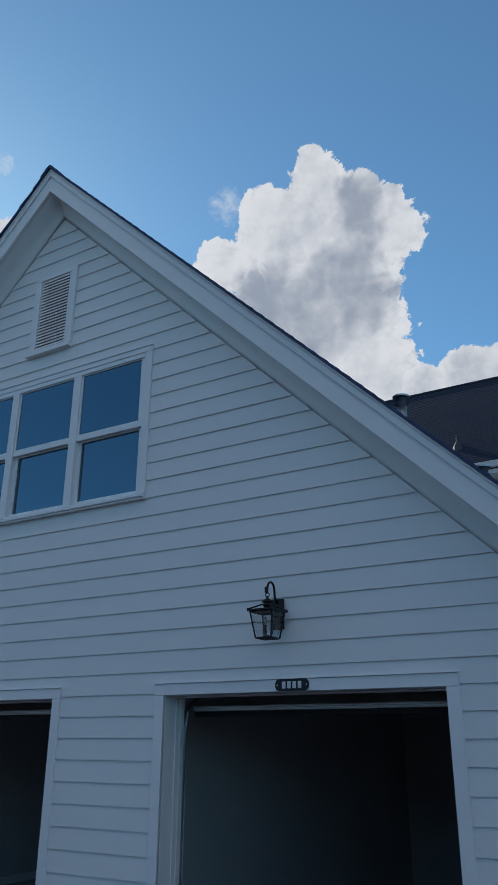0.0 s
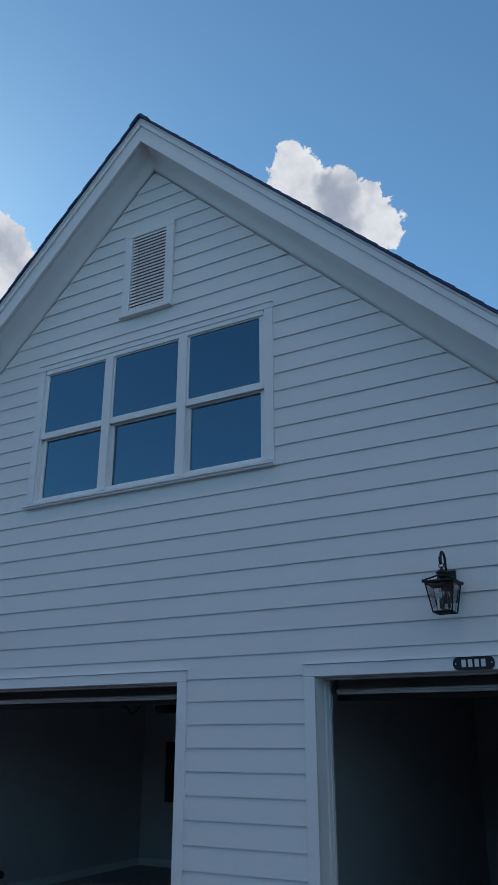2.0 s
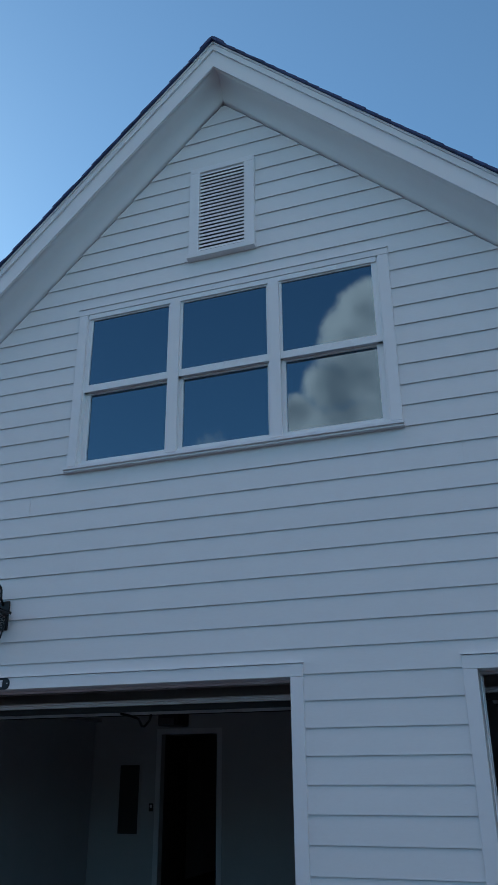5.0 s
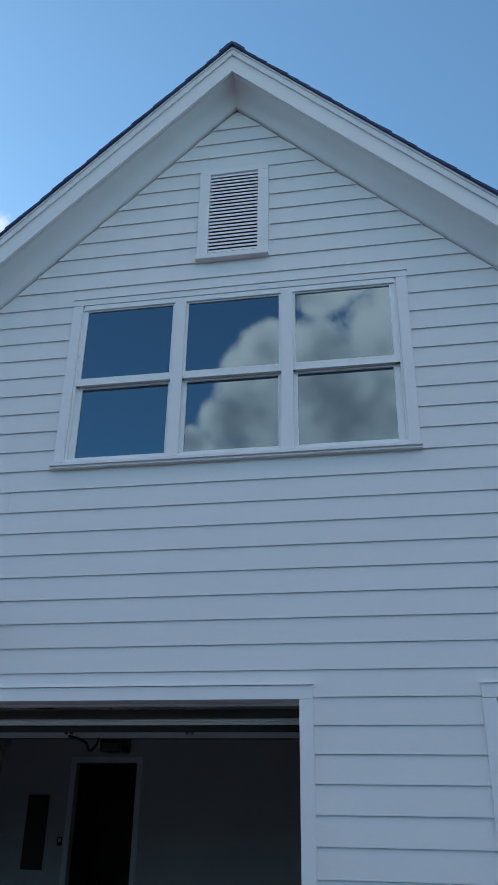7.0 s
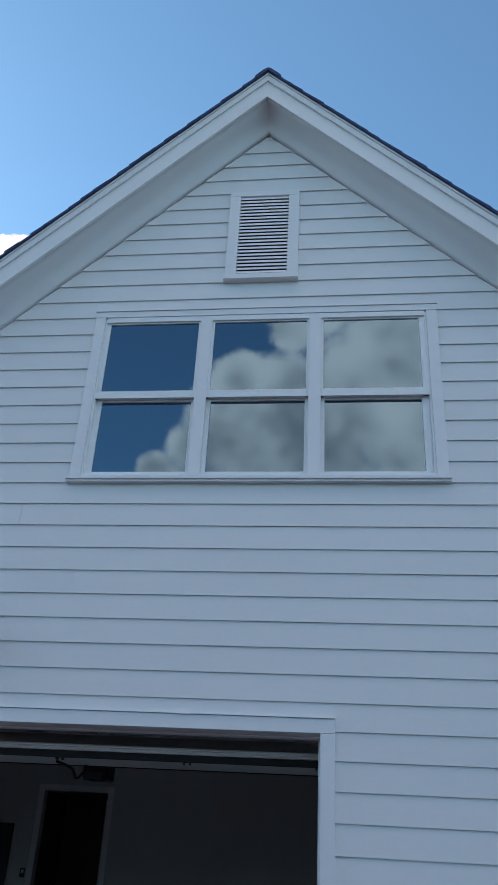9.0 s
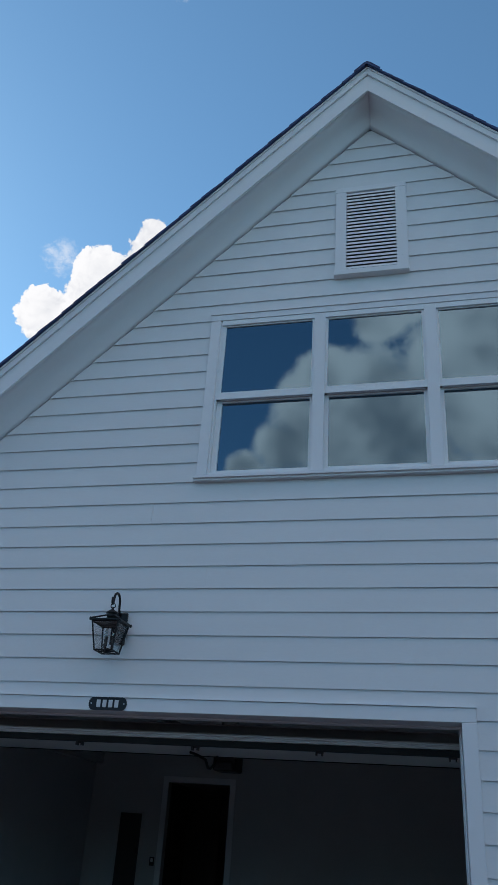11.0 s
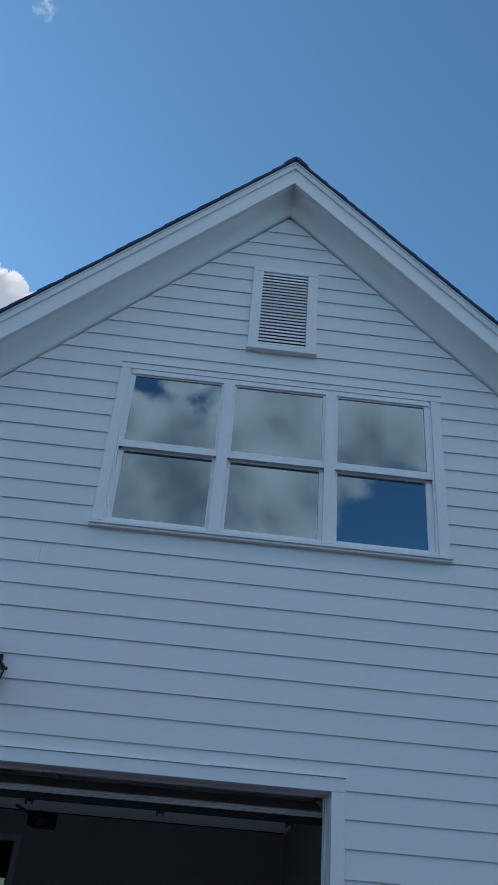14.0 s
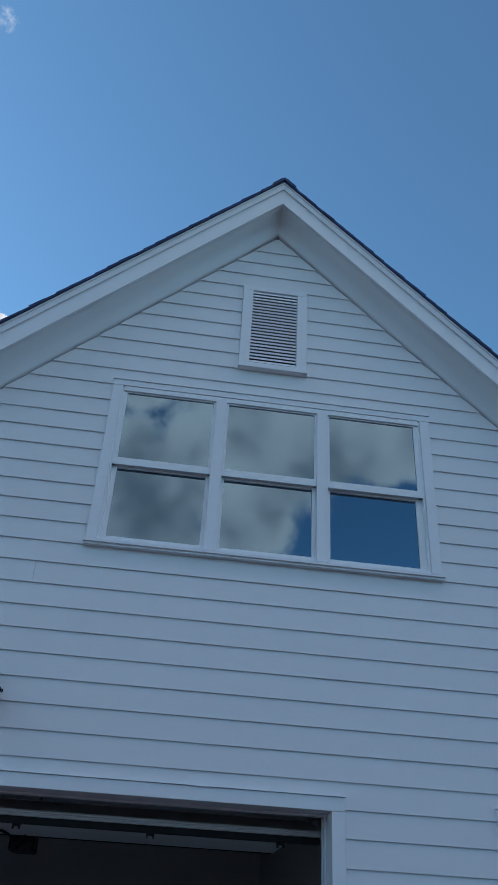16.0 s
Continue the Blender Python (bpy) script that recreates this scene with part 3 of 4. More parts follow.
def garage_door(x0, x1, label):
    """A sectional door run up on its tracks; the lowest section still hangs a little below the head."""
    g = base("garage_door", ((x0 + x1) / 2, 6.3, 2.6), label, "garage door", "raised garage doors")
    x0, x1 = x0 - 0.03, x1 + 0.03
    bm = bmesh.new()
    prism_x(bm, [(6.330, 2.532), (6.340, 2.492), (6.725, 2.598), (6.715, 2.640)], x0, x1)
    part("bottom_section", bm, DOORW, g, "lowest white door section, hanging at a slant")
    bm = bmesh.new()
    for k, (ya, za, r) in enumerate(((6.324, 2.522, 0.007), (6.328, 2.509, 0.007), (6.332, 2.497, 0.006))):
        rod(bm, (x0, ya, za), (x1, ya, za), r, 8)
    part("bottom_rail", bm, VINYL, g, "ridged pale aluminium bottom rail")
    part("bottom_seal", cube(x0, x1, 6.336, 6.41, 2.444, 2.488, 0.006), RUBBER, g, "black rubber bottom seal")
    ys = (6.73, 7.62, 8.52)
    zs = (2.605, 2.589, 2.572)
    for ya, yb, za, zb in zip(ys, ys[1:], zs, zs[1:]):
        bm = bmesh.new()
        prism_x(bm, [(ya + 0.006, za), (ya + 0.006, za + 0.045), (yb - 0.006, zb + 0.045), (yb - 0.006, zb)], x0, x1)
        s = part("door_section", bm, DOORW, g, "white ribbed steel door section")
        # black strip fills the joint in place of the dark gap between sections
        rib = bmesh.new()
        prism_x(rib, [(yb - 0.005, zb - 0.009), (yb - 0.005, zb + 0.03), (yb + 0.005, zb + 0.03), (yb + 0.005, zb - 0.009)], x0 + 0.02, x1 - 0.02)
        part("joint_seal", rib, RUBBER, s, "black strip standing for the dark gap along the joint")
    n = max(2, round((x1 - x0) / 1.15))
    for yy, zz in zip(ys[1:2], zs[1:2]):
        for k in range(n + 1):
            cx = x1 - 0.08 - k * 1.14
            bm = bmesh.new()
            box(bm, cx - 0.032, cx + 0.032, yy - 0.06, yy + 0.06, zz - 0.020, zz - 0.013, 0.002)
            rod(bm, (cx - 0.036, yy, zz - 0.026), (cx + 0.036, yy, zz - 0.026), 0.010, 8)
            for ex in (-0.026, 0.026):
                box(bm, cx + ex - 0.006, cx + ex + 0.006, yy - 0.035, yy + 0.02, zz - 0.055, zz - 0.02)
            part("hinge", bm, HINGE, g, "dull steel hinge")
    for sx, ex in ((x0 - 0.02, 1), (x1 + 0.02, -1)):
        bm = bmesh.new()
        tube(bm, [(sx, 6.22, 0.05), (sx, 6.22, 2.30), (sx, 6.26, 2.48), (sx, 6.40, 2.62), (sx, 6.62, 2.67), (sx, 9.0, 2.66)], 0.022, 6)
        part("track", bm, STEEL, g, "galvanised steel door track")
        bm = bmesh.new()
        rod(bm, (sx, 7.34, 2.64), (sx + ex * 0.14, 7.34, 2.60), 0.008, 8)
        rod(bm, (sx - 0.012, 7.34, 2.645), (sx + 0.012, 7.34, 2.645), 0.024, 12)
        box(bm, sx + ex * 0.10 - 0.05, sx + ex * 0.10 + 0.05, 7.30, 7.40, 2.545, 2.585, 0.004)
        part("roller", bm, HINGE, g, "dull steel roller and bracket")
    bm = bmesh.new()
    rod(bm, (x0, 6.28, 2.92), (x1, 6.28, 2.92), 0.014, 10)
    rod(bm, ((x0 + x1) / 2 - 0.5, 6.28, 2.92), ((x0 + x1) / 2 + 0.5, 6.28, 2.92), 0.035, 12)
    part("torsion_spring", bm, PANELGREY, g, "dark torsion spring on its shaft")
    return g


garage_door(*DOORS["door_1"][:2], "wide white sectional garage door raised on overhead tracks")
garage_door(*DOORS["door_2"][:2], "single white sectional garage door raised on overhead tracks")


def garage_opener(cx, y):
    o = base("garage_opener", (cx, y, 2.485), "black garage door opener hung under the ceiling", "garage opener")
    part("motor_housing", cube(cx - 0.128, cx + 0.128, y, y + 0.34, 2.485, 2.66, 0.02), BLACK, o)
    part("light_cover", cube(cx - 0.10, cx + 0.10, y - 0.03, y - 0.001, 2.495, 2.57, 0.012), PANELGREY, o, "dark plastic light cover")
    AX = cx + 0.027
    part("rail", cube(cx - 0.02, cx + 0.02, 6.1, y + 0.05, 2.70, 2.74), STEEL, o)
    for ex in (-0.09, 0.09):
        part("hanger", cube(cx + ex - 0.012, cx + ex + 0.012, y + 0.15, y + 0.155, 2.655, 3.05), STEEL, o, "steel hanger strap")
    bm = bmesh.new()
    tube(bm, [(AX - 0.10, 8.08, 2.560), (AX - 0.05, 8.20, 2.545), (AX - 0.01, 8.32, 2.52), (AX, 8.39, 2.447), (AX + 0.02, 8.41, 2.447), (AX + 0.06, 8.45, 2.51), (AX + 0.09, 8.48, 2.70)], 0.013, 6)
    part("door_arm", bm, BLACK, o, "bent black door arm")


garage_opener(-7.91, 9.10)

# ---- inside the garage ----


def back_door():
    d = base("door_3", ((DX0 + DX1) / 2, BACK, 0), "dark painted service door in a pale casing", "door", kind="structure")
    part("side_casing", cube(DX0 - 0.085, DX0 + 0.004, BACK - 0.018, BACK - 0.002, 0, DZ, 0.003), CASING, d)
    part("side_casing", cube(DX1 - 0.004, DX1 + 0.085, BACK - 0.018, BACK - 0.002, 0, DZ, 0.003), CASING, d)
    part("head_casing", cube(DX0 - 0.085, DX1 + 0.085, BACK - 0.019, BACK - 0.002, DZ + 0.001, DZ + 0.088, 0.003), CASING, d)
    fy = BACK + 0.151
    slab = part("door_leaf", cube(DX0 - 0.041, DX0 - 0.001, fy, fy + 0.98, 0.01, DZ, 0.003), DARKDOOR, d, "dark brown door leaf standing open")
    for za, zb in ((0.25, 1.15), (1.30, 2.35)):
        for ya, yb in ((fy + 0.12, fy + 0.45), (fy + 0.54, fy + 0.86)):
            part("panel", cube(DX0 - 0.0005, DX0 + 0.008, ya, yb, za, zb, 0.004), DARKDOOR, slab)
    bm = bmesh.new()
    rod(bm, (DX0, fy + 0.91, 1.02), (DX0 + 0.05, fy + 0.91, 1.02), 0.012, 10)
    rod(bm, (DX0 + 0.05, fy + 0.91, 1.02), (DX0 + 0.05, fy + 0.80, 1.02), 0.009, 10)
    part("door_handle", bm, HINGE, slab, "dull metal lever handle")


HALL0, HALL1, HALLY = -10.95, -8.45, 20.5
hall = bmesh.new()
box(hall, HALL0 - 0.1, HALL0, BACK + 0.151, HALLY, 0, 2.8)
box(hall, HALL1, HALL1 + 0.1, BACK + 0.151, HALLY, 0, 2.8)
SL = ((-10.43, -10.25), (-10.22, -10.18))        # two lights beside the far door
for xa, xb in ((HALL0 - 0.1, SL[0][0]), (SL[0][1], SL[1][0]), (SL[1][1], HALL1 + 0.1)):
    box(hall, xa, xb, HALLY + 0.001, HALLY + 0.12, 0, 2.28)
for xa, xb in SL:
    box(hall, xa, xb, HALLY + 0.001, HALLY + 0.12, 0, 0.5)
box(hall, HALL0 - 0.1, HALL1 + 0.1, HALLY + 0.001, HALLY + 0.12, 2.281, 2.8)
HALLW = solid("wall_hall", hall, DRYWALL, "unlit drywall hall walls behind the service door", "wall", "structure")
for xa, xb in SL:
    part("sidelight", cube(xa + 0.001, xb - 0.001, HALLY + 0.04, HALLY + 0.05, 0.501, 2.279), SIDELIGHT, HALLW, "obscured glass sidelight")
solid("floor_hall", cube(HALL0, HALL1, BACK + 0.151, HALLY, -0.2, 0.0), DARKDOOR, "dark hall floor behind the service door", "floor", "structure")
solid("ceiling_hall", cube(HALL0 - 0.1, HALL1 + 0.1, BACK + 0.151, HALLY + 0.12, 2.801, 2.95), DRYWALL, "drywall hall ceiling behind the service door", "ceiling", "structure")
back_door()
p = base("electrical_panel", (-10.42, BACK, 1.06), "tall dark grey electrical panel in the drywall", "electrical panel")
part("frame", cube(-10.64, -10.22, BACK - 0.014, BACK - 0.001, 1.03, 2.14, 0.004), DRYWALL, p, "grey painted surround")
part("cover", cube(-10.605, -10.255, BACK - 0.032, BACK - 0.0145, 1.065, 2.105, 0.004), PANELGREY, p)
part("latch", cube(-10.30, -10.275, BACK - 0.040, BACK - 0.0325, 1.56, 1.62, 0.003), BLACK, p)
p = base("wall_button", (-10.02, BACK, 1.47), "small dark opener button on the garage wall", "wall switch")
part("plate", cube(-10.058, -9.982, BACK - 0.012, BACK - 0.001, 1.40, 1.52, 0.004), BLACK, p)
part("button", cube(-10.040, -10.000, BACK - 0.018, BACK - 0.0125, 1.45, 1.50, 0.003), CASING, p, "pale push button")
p = base("utility_valve", (XL + 0.15, 9.6, 0.29), "small dark metal valve low on the garage wall", "valve")
part("body", rod(bmesh.new(), (XL + 0.151, 9.6, 0.29), (XL + 0.27, 9.6, 0.29), 0.045, 14), BLACK, p)
part("wheel", rod(bmesh.new(), (XL + 0.271, 9.6, 0.29), (XL + 0.29, 9.6, 0.29), 0.05, 16), PANELGREY, p, "dark hand wheel")

# ---- lanterns and number plaques ----


def wall_lantern(cx):
    """A tapered four-sided lantern hung from a hooked arm on a back plate."""
    l = base("wall_lantern", (cx, Y, 2.98), "black metal hanging wall lantern with clear glass", "wall lantern", "lanterns over the garage doors")
    cy = 5.655
    part("back_plate", cube(cx - 0.060, cx + 0.060, Y - 0.010, Y + 0.010, 3.075, 3.315, 0.006), BLACK, l)
    pts = [(cx, Y - 0.010, 3.28), (cx, Y - 0.045, 3.33)]
    for k in range(9):
        a = radians(-5 + k * 190 / 8)
        pts.append((cx, cy + 0.058 + 0.058 * math.cos(a), 3.375 + 0.062 * math.sin(a)))
    pts += [(cx, cy - 0.004, 3.348), (cx, cy - 0.014, 3.338), (cx, cy - 0.025, 3.346), (cx, cy - 0.027, 3.386)]
    part("arm", tube(bmesh.new(), pts, 0.0095, 8), BLACK, l, "hooked black arm", smooth=True)
    ring = [(cx + 0.018 * math.cos(k * math.tau / 12), cy, 3.326 + 0.018 * math.sin(k * math.tau / 12)) for k in range(13)]
    part("ring", tube(bmesh.new(), ring, 0.004, 6), BLACK, l)
    part("finial", turned(bmesh.new(), [(0.006, 0.062), (0.009, 0.052), (0.010, 0.045), (0.030, 0.030), (0.042, 0.024), (0.044, 0.012), (0.030, 0.010), (0.034, 0.0), (0.036, -0.02)], (cx, cy, 3.255), 16), BLACK, l, "turned black cap", smooth=True)
    wt, wb, zb = 0.114, 0.068, 2.985
    bm = bmesh.new()

    def ring4(w, z):
        return [bm.verts.new((cx + sx * w, cy + sy * w, z)) for sx, sy in ((-1, -1), (1, -1), (1, 1), (-1, 1))]
    rings = [ring4(0.040, 3.218), ring4(wt, 3.207), ring4(wt, 3.195), ring4(wt - 0.022, 3.195), ring4(0.034, 3.206)]
    for a, b in zip(rings, rings[1:]):
        for k in range(4):
            bm.faces.new((a[k], a[(k + 1) % 4], b[(k + 1) % 4], b[k]))
    bm.faces.new(rings[0][::-1])
    bm.faces.new(rings[-1])
    bmesh.ops.recalc_face_normals(bm, faces=bm.faces[:])
    part("roof_cap", bm, BLACK, l, "shallow metal roof plate of the lantern")
    part("neck", turned(bmesh.new(), [(0.018, 0.0), (0.016, 0.034)], (cx, cy, 3.210), 12), BLACK, l)
    corners = ((-1, -1), (1, -1), (1, 1), (-1, 1))
    for sx, sy in corners:
        bm = bmesh.new()
        rod(bm, (cx + sx * (wt - 0.012), cy + sy * (wt - 0.012), 3.197), (cx + sx * wb, cy + sy * wb, zb), 0.0065, 4)
        part("post", bm, BLACK, l)
        bm = bmesh.new()
        turned(bm, [(0.004, -0.012), (0.007, -0.006), (0.007, 0.006), (0.004, 0.012)], (cx + sx * wt, cy + sy * wt, 3.203), 8)
        part("corner_ball", bm, BLACK, l)
        part("roof_strap", rod(bmesh.new(), (cx + sx * (wt - 0.004), cy + sy * (wt - 0.004), 3.209), (cx + sx * 0.024, cy + sy * 0.024, 3.252), 0.006, 4), BLACK, l)
    for zz, w, nm in ((zb + 0.004, wb, "bottom_frame"), (3.190, wt - 0.012, "top_frame")):
        bm = bmesh.new()
        for (ax, ay), (bx, by) in zip(corners, corners[1:] + corners[:1]):
            rod(bm, (cx + ax * w, cy + ay * w, zz), (cx + bx * w, cy + by * w, zz), 0.0065, 4)
        part(nm, bm, BLACK, l)
    for (ax, ay), (bx, by) in zip(corners, corners[1:] + corners[:1]):
        bm = bmesh.new()
        t, u = wt - 0.020, wb - 0.008
        inner = [(cx + ax * u, cy + ay * u, zb + 0.012), (cx + bx * u, cy + by * u, zb + 0.012), (cx + bx * t, cy + by * t, 3.184), (cx + ax * t, cy + ay * t, 3.184)]
        off = Vector(((ax + bx) / 2, (ay + by) / 2, 0)) * 0.003
        a = [bm.verts.new(q) for q in inner]
        b = [bm.verts.new(Vector(q) + off) for q in inner]
        bm.faces.new(a[::-1])
        bm.faces.new(b)
        for k in range(4):
            bm.faces.new((a[k], a[(k + 1) % 4], b[(k + 1) % 4], b[k]))
        bmesh.ops.recalc_face_normals(bm, faces=bm.faces[:])
        g = part("pane", bm, LANTERN, l, "clear glass pane")
        g.visible_shadow = False
    bm = bmesh.new()
    for (ax, ay) in ((1, 0), (0, 1)):
        rod(bm, (cx - ax * wb, cy - ay * wb, zb + 0.006), (cx + ax * wb, cy + ay * wb, zb + 0.006), 0.006, 4)
    turned(bm, [(0.012, -0.018), (0.030, -0.008), (0.034, 0.0), (0.012, 0.02)], (cx, cy, zb + 0.008), 12)
    part("socket_base", bm, BLACK, l)
    for k in range(3):
        a = radians(30 + 120 * k)
        px, py = cx + 0.034 * math.cos(a), cy + 0.034 * math.sin(a)
        bm = bmesh.new()
        tube(bm, [(cx, cy, zb + 0.02), ((cx + px) / 2, (cy + py) / 2, zb + 0.012), (px, py, zb + 0.035)], 0.005, 6)
        part("candle_arm", bm, BLACK, l)
        part("candle_sleeve", rod(bmesh.new(), (px, py, zb + 0.036), (px, py, zb + 0.10), 0.011, 10), BLACK, l)
        part("bulb", turned(bmesh.new(), [(0.008, 0.0), (0.012, 0.018), (0.014, 0.035), (0.010, 0.056), (0.002, 0.078)], (px, py, zb + 0.101), 12), BULB, l, "clear flame-shaped bulb", smooth=True)
    return l


first = wall_lantern(-3.080)
copy_thing(first, pose(-7.93, Y, 2.975))


def number_plaque(cx):
    q = base("number_plaque", (cx, Y, 2.648), "dark rounded address plaque on the head casing", "sign", "address plaques")
    bm = bmesh.new()
    w, h = 0.147, 0.046
    pts = []
    for cxx, a0 in ((w - h * 0.8, -90), (-(w - h * 0.8), 90)):
        for k in range(9):
            a = radians(a0 + k * 180 / 8)
            pts.append((cx + cxx + h * 0.8 * math.cos(a), 2.648 + h * math.sin(a)))
    prism(bm, pts, Y - 0.010, Y - 0.002)
    part("plate", bm, PLAQUE, q)
    for k in range(4):
        x = cx - 0.069 + k * 0.046
        part("bar", cube(x - 0.015, x + 0.015, Y - 0.013, Y - 0.0105, 2.622, 2.674, 0.003), NUMERAL, q, "pale raised bar")
    for sx in (-1, 1):
        part("screw", rod(bmesh.new(), (cx + sx * 0.127, Y - 0.012, 2.648), (cx + sx * 0.127, Y - 0.0101, 2.648), 0.005, 8), NUMERAL, q)
    return q


first = number_plaque(-2.955)
copy_thing(first, pose(-7.933, Y, 2.648))

# ---- pipes on the roof, the house behind ----


def roof_z(x):
    return 8.72 - abs(x - XC)


def vent_pipe(x, y, ztop, r=0.075):
    v = base("vent_pipe", (x, y, roof_z(x)), "galvanised flue pipe with a round cap on the roof", "vent pipe", "flue pipes on the roof")
    part("pipe", rod(bmesh.new(), (x, y, roof_z(x) - 0.05), (x, y, ztop - 0.10), r * 0.72, 20), STEEL, v, smooth=True)
    part("flashing", turned(bmesh.new(), [(r * 1.7, -0.12), (r * 0.9, 0.08), (r * 0.76, 0.10)], (x, y, roof_z(x)), 20), STEEL, v)
    part("storm_collar", turned(bmesh.new(), [(r * 0.74, 0), (r * 1.15, 0.012), (r * 0.8, 0.03)], (x, y, ztop - 0.125), 20), STEEL, v)
    part("cap", turned(bmesh.new(), [(r * 0.95, 0.0), (r * 1.30, 0.004), (r * 1.32, 0.022), (r * 1.0, 0.034), (r * 0.3, 0.042)], (x, y, ztop - 0.042), 24), STEEL, v, "flat round cap", smooth=False)
    part("cap_band", turned(bmesh.new(), [(r * 0.85, 0), (r * 0.85, 0.05)], (x, y, ztop - 0.094), 20), PANELGREY, v, "dark louvred band")
    return v


vent_pipe(-2.67, 8.04, 5.93, 0.074)
vent_pipe(-1.96, 8.50, 5.10, 0.070)
vent_pipe(-3.30, 8.93, 6.37, 0.060)


def house_behind():
    h = base("town_house", (-1, 17, 0), "tall house behind with a dark shingle roof and white gutter", "house")
    ez, ey, rz, ry = 7.42, 15.0, 10.77, 18.35
    part("wall", cube(-7, 9, ey + 0.35, 2 * ry - ey - 0.35, -0.1, ez + 0.3), PAINT, h, "white siding wall")
    bm = bmesh.new()
    prism_x(bm, [(ey, ez), (ry, rz), (2 * ry - ey, ez), (2 * ry - ey, ez - 0.15), (ry, rz - 0.2), (ey, ez - 0.15)], -7.3, 9.3)
    roof = part("roof", bm, SLATE, h, "dark charcoal shingle roof")
    for k in range(44):
        s = k / 44
        y, z = ey + s * (ry - ey), ez + s * (rz - ez)
        bm = bmesh.new()
        prism_x(bm, [(y - 0.006, z - 0.004), (y - 0.007, z + 0.000), (y + 0.08, z + 0.079), (y + 0.08, z + 0.076)], -7.3, 9.3)
        part("shingle_course", bm, SLATE, roof)
    part("ridge_cap", rod(bmesh.new(), (-7.3, ry, rz - 0.05), (9.3, ry, rz - 0.05), 0.075, 8), SLATE, roof)
    bm = bmesh.new()
    prism_x(bm, [(ey - 0.13, ez - 0.02), (ey - 0.10, ez - 0.13), (ey - 0.012, ez - 0.13), (ey - 0.012, ez - 0.02), (ey - 0.03, ez - 0.03), (ey - 0.115, ez - 0.03)], -7.3, 9.3)
    part("gutter", bm, TRIM, h, "white metal gutter")
    part("fascia", cube(-7.3, 9.3, ey, ey + 0.025, ez - 0.24, ez - 0.152), TRIM, h, "white fascia board")
    part("soffit", cube(-7.3, 9.3, ey + 0.026, ey + 0.349, ez - 0.24, ez - 0.22), TRIM, h)
    b = part("roof_boot", turned(bmesh.new(), [(0.14, -0.16), (0.11, 0.0), (0.05, 0.10), (0.035, 0.11), (0.035, 0.26)], (-4.08, 15.69, 8.12), 16), PANELGREY, roof, "dark pipe boot", smooth=False)


house_behind()

# ---- car ----


def loft(bm, rings, caps=True):
    made = [[bm.verts.new(p) for p in r] for r in rings]
    n = len(made[0])
    for a, b in zip(made, made[1:]):
        for k in range(n):
            bm.faces.new((a[k], a[(k + 1) % n], b[(k + 1) % n], b[k]))
    if caps:
        bm.faces.new(made[0][::-1])
        bm.faces.new(made[-1])
    bmesh.ops.recalc_face_normals(bm, faces=bm.faces[:])
    return bm


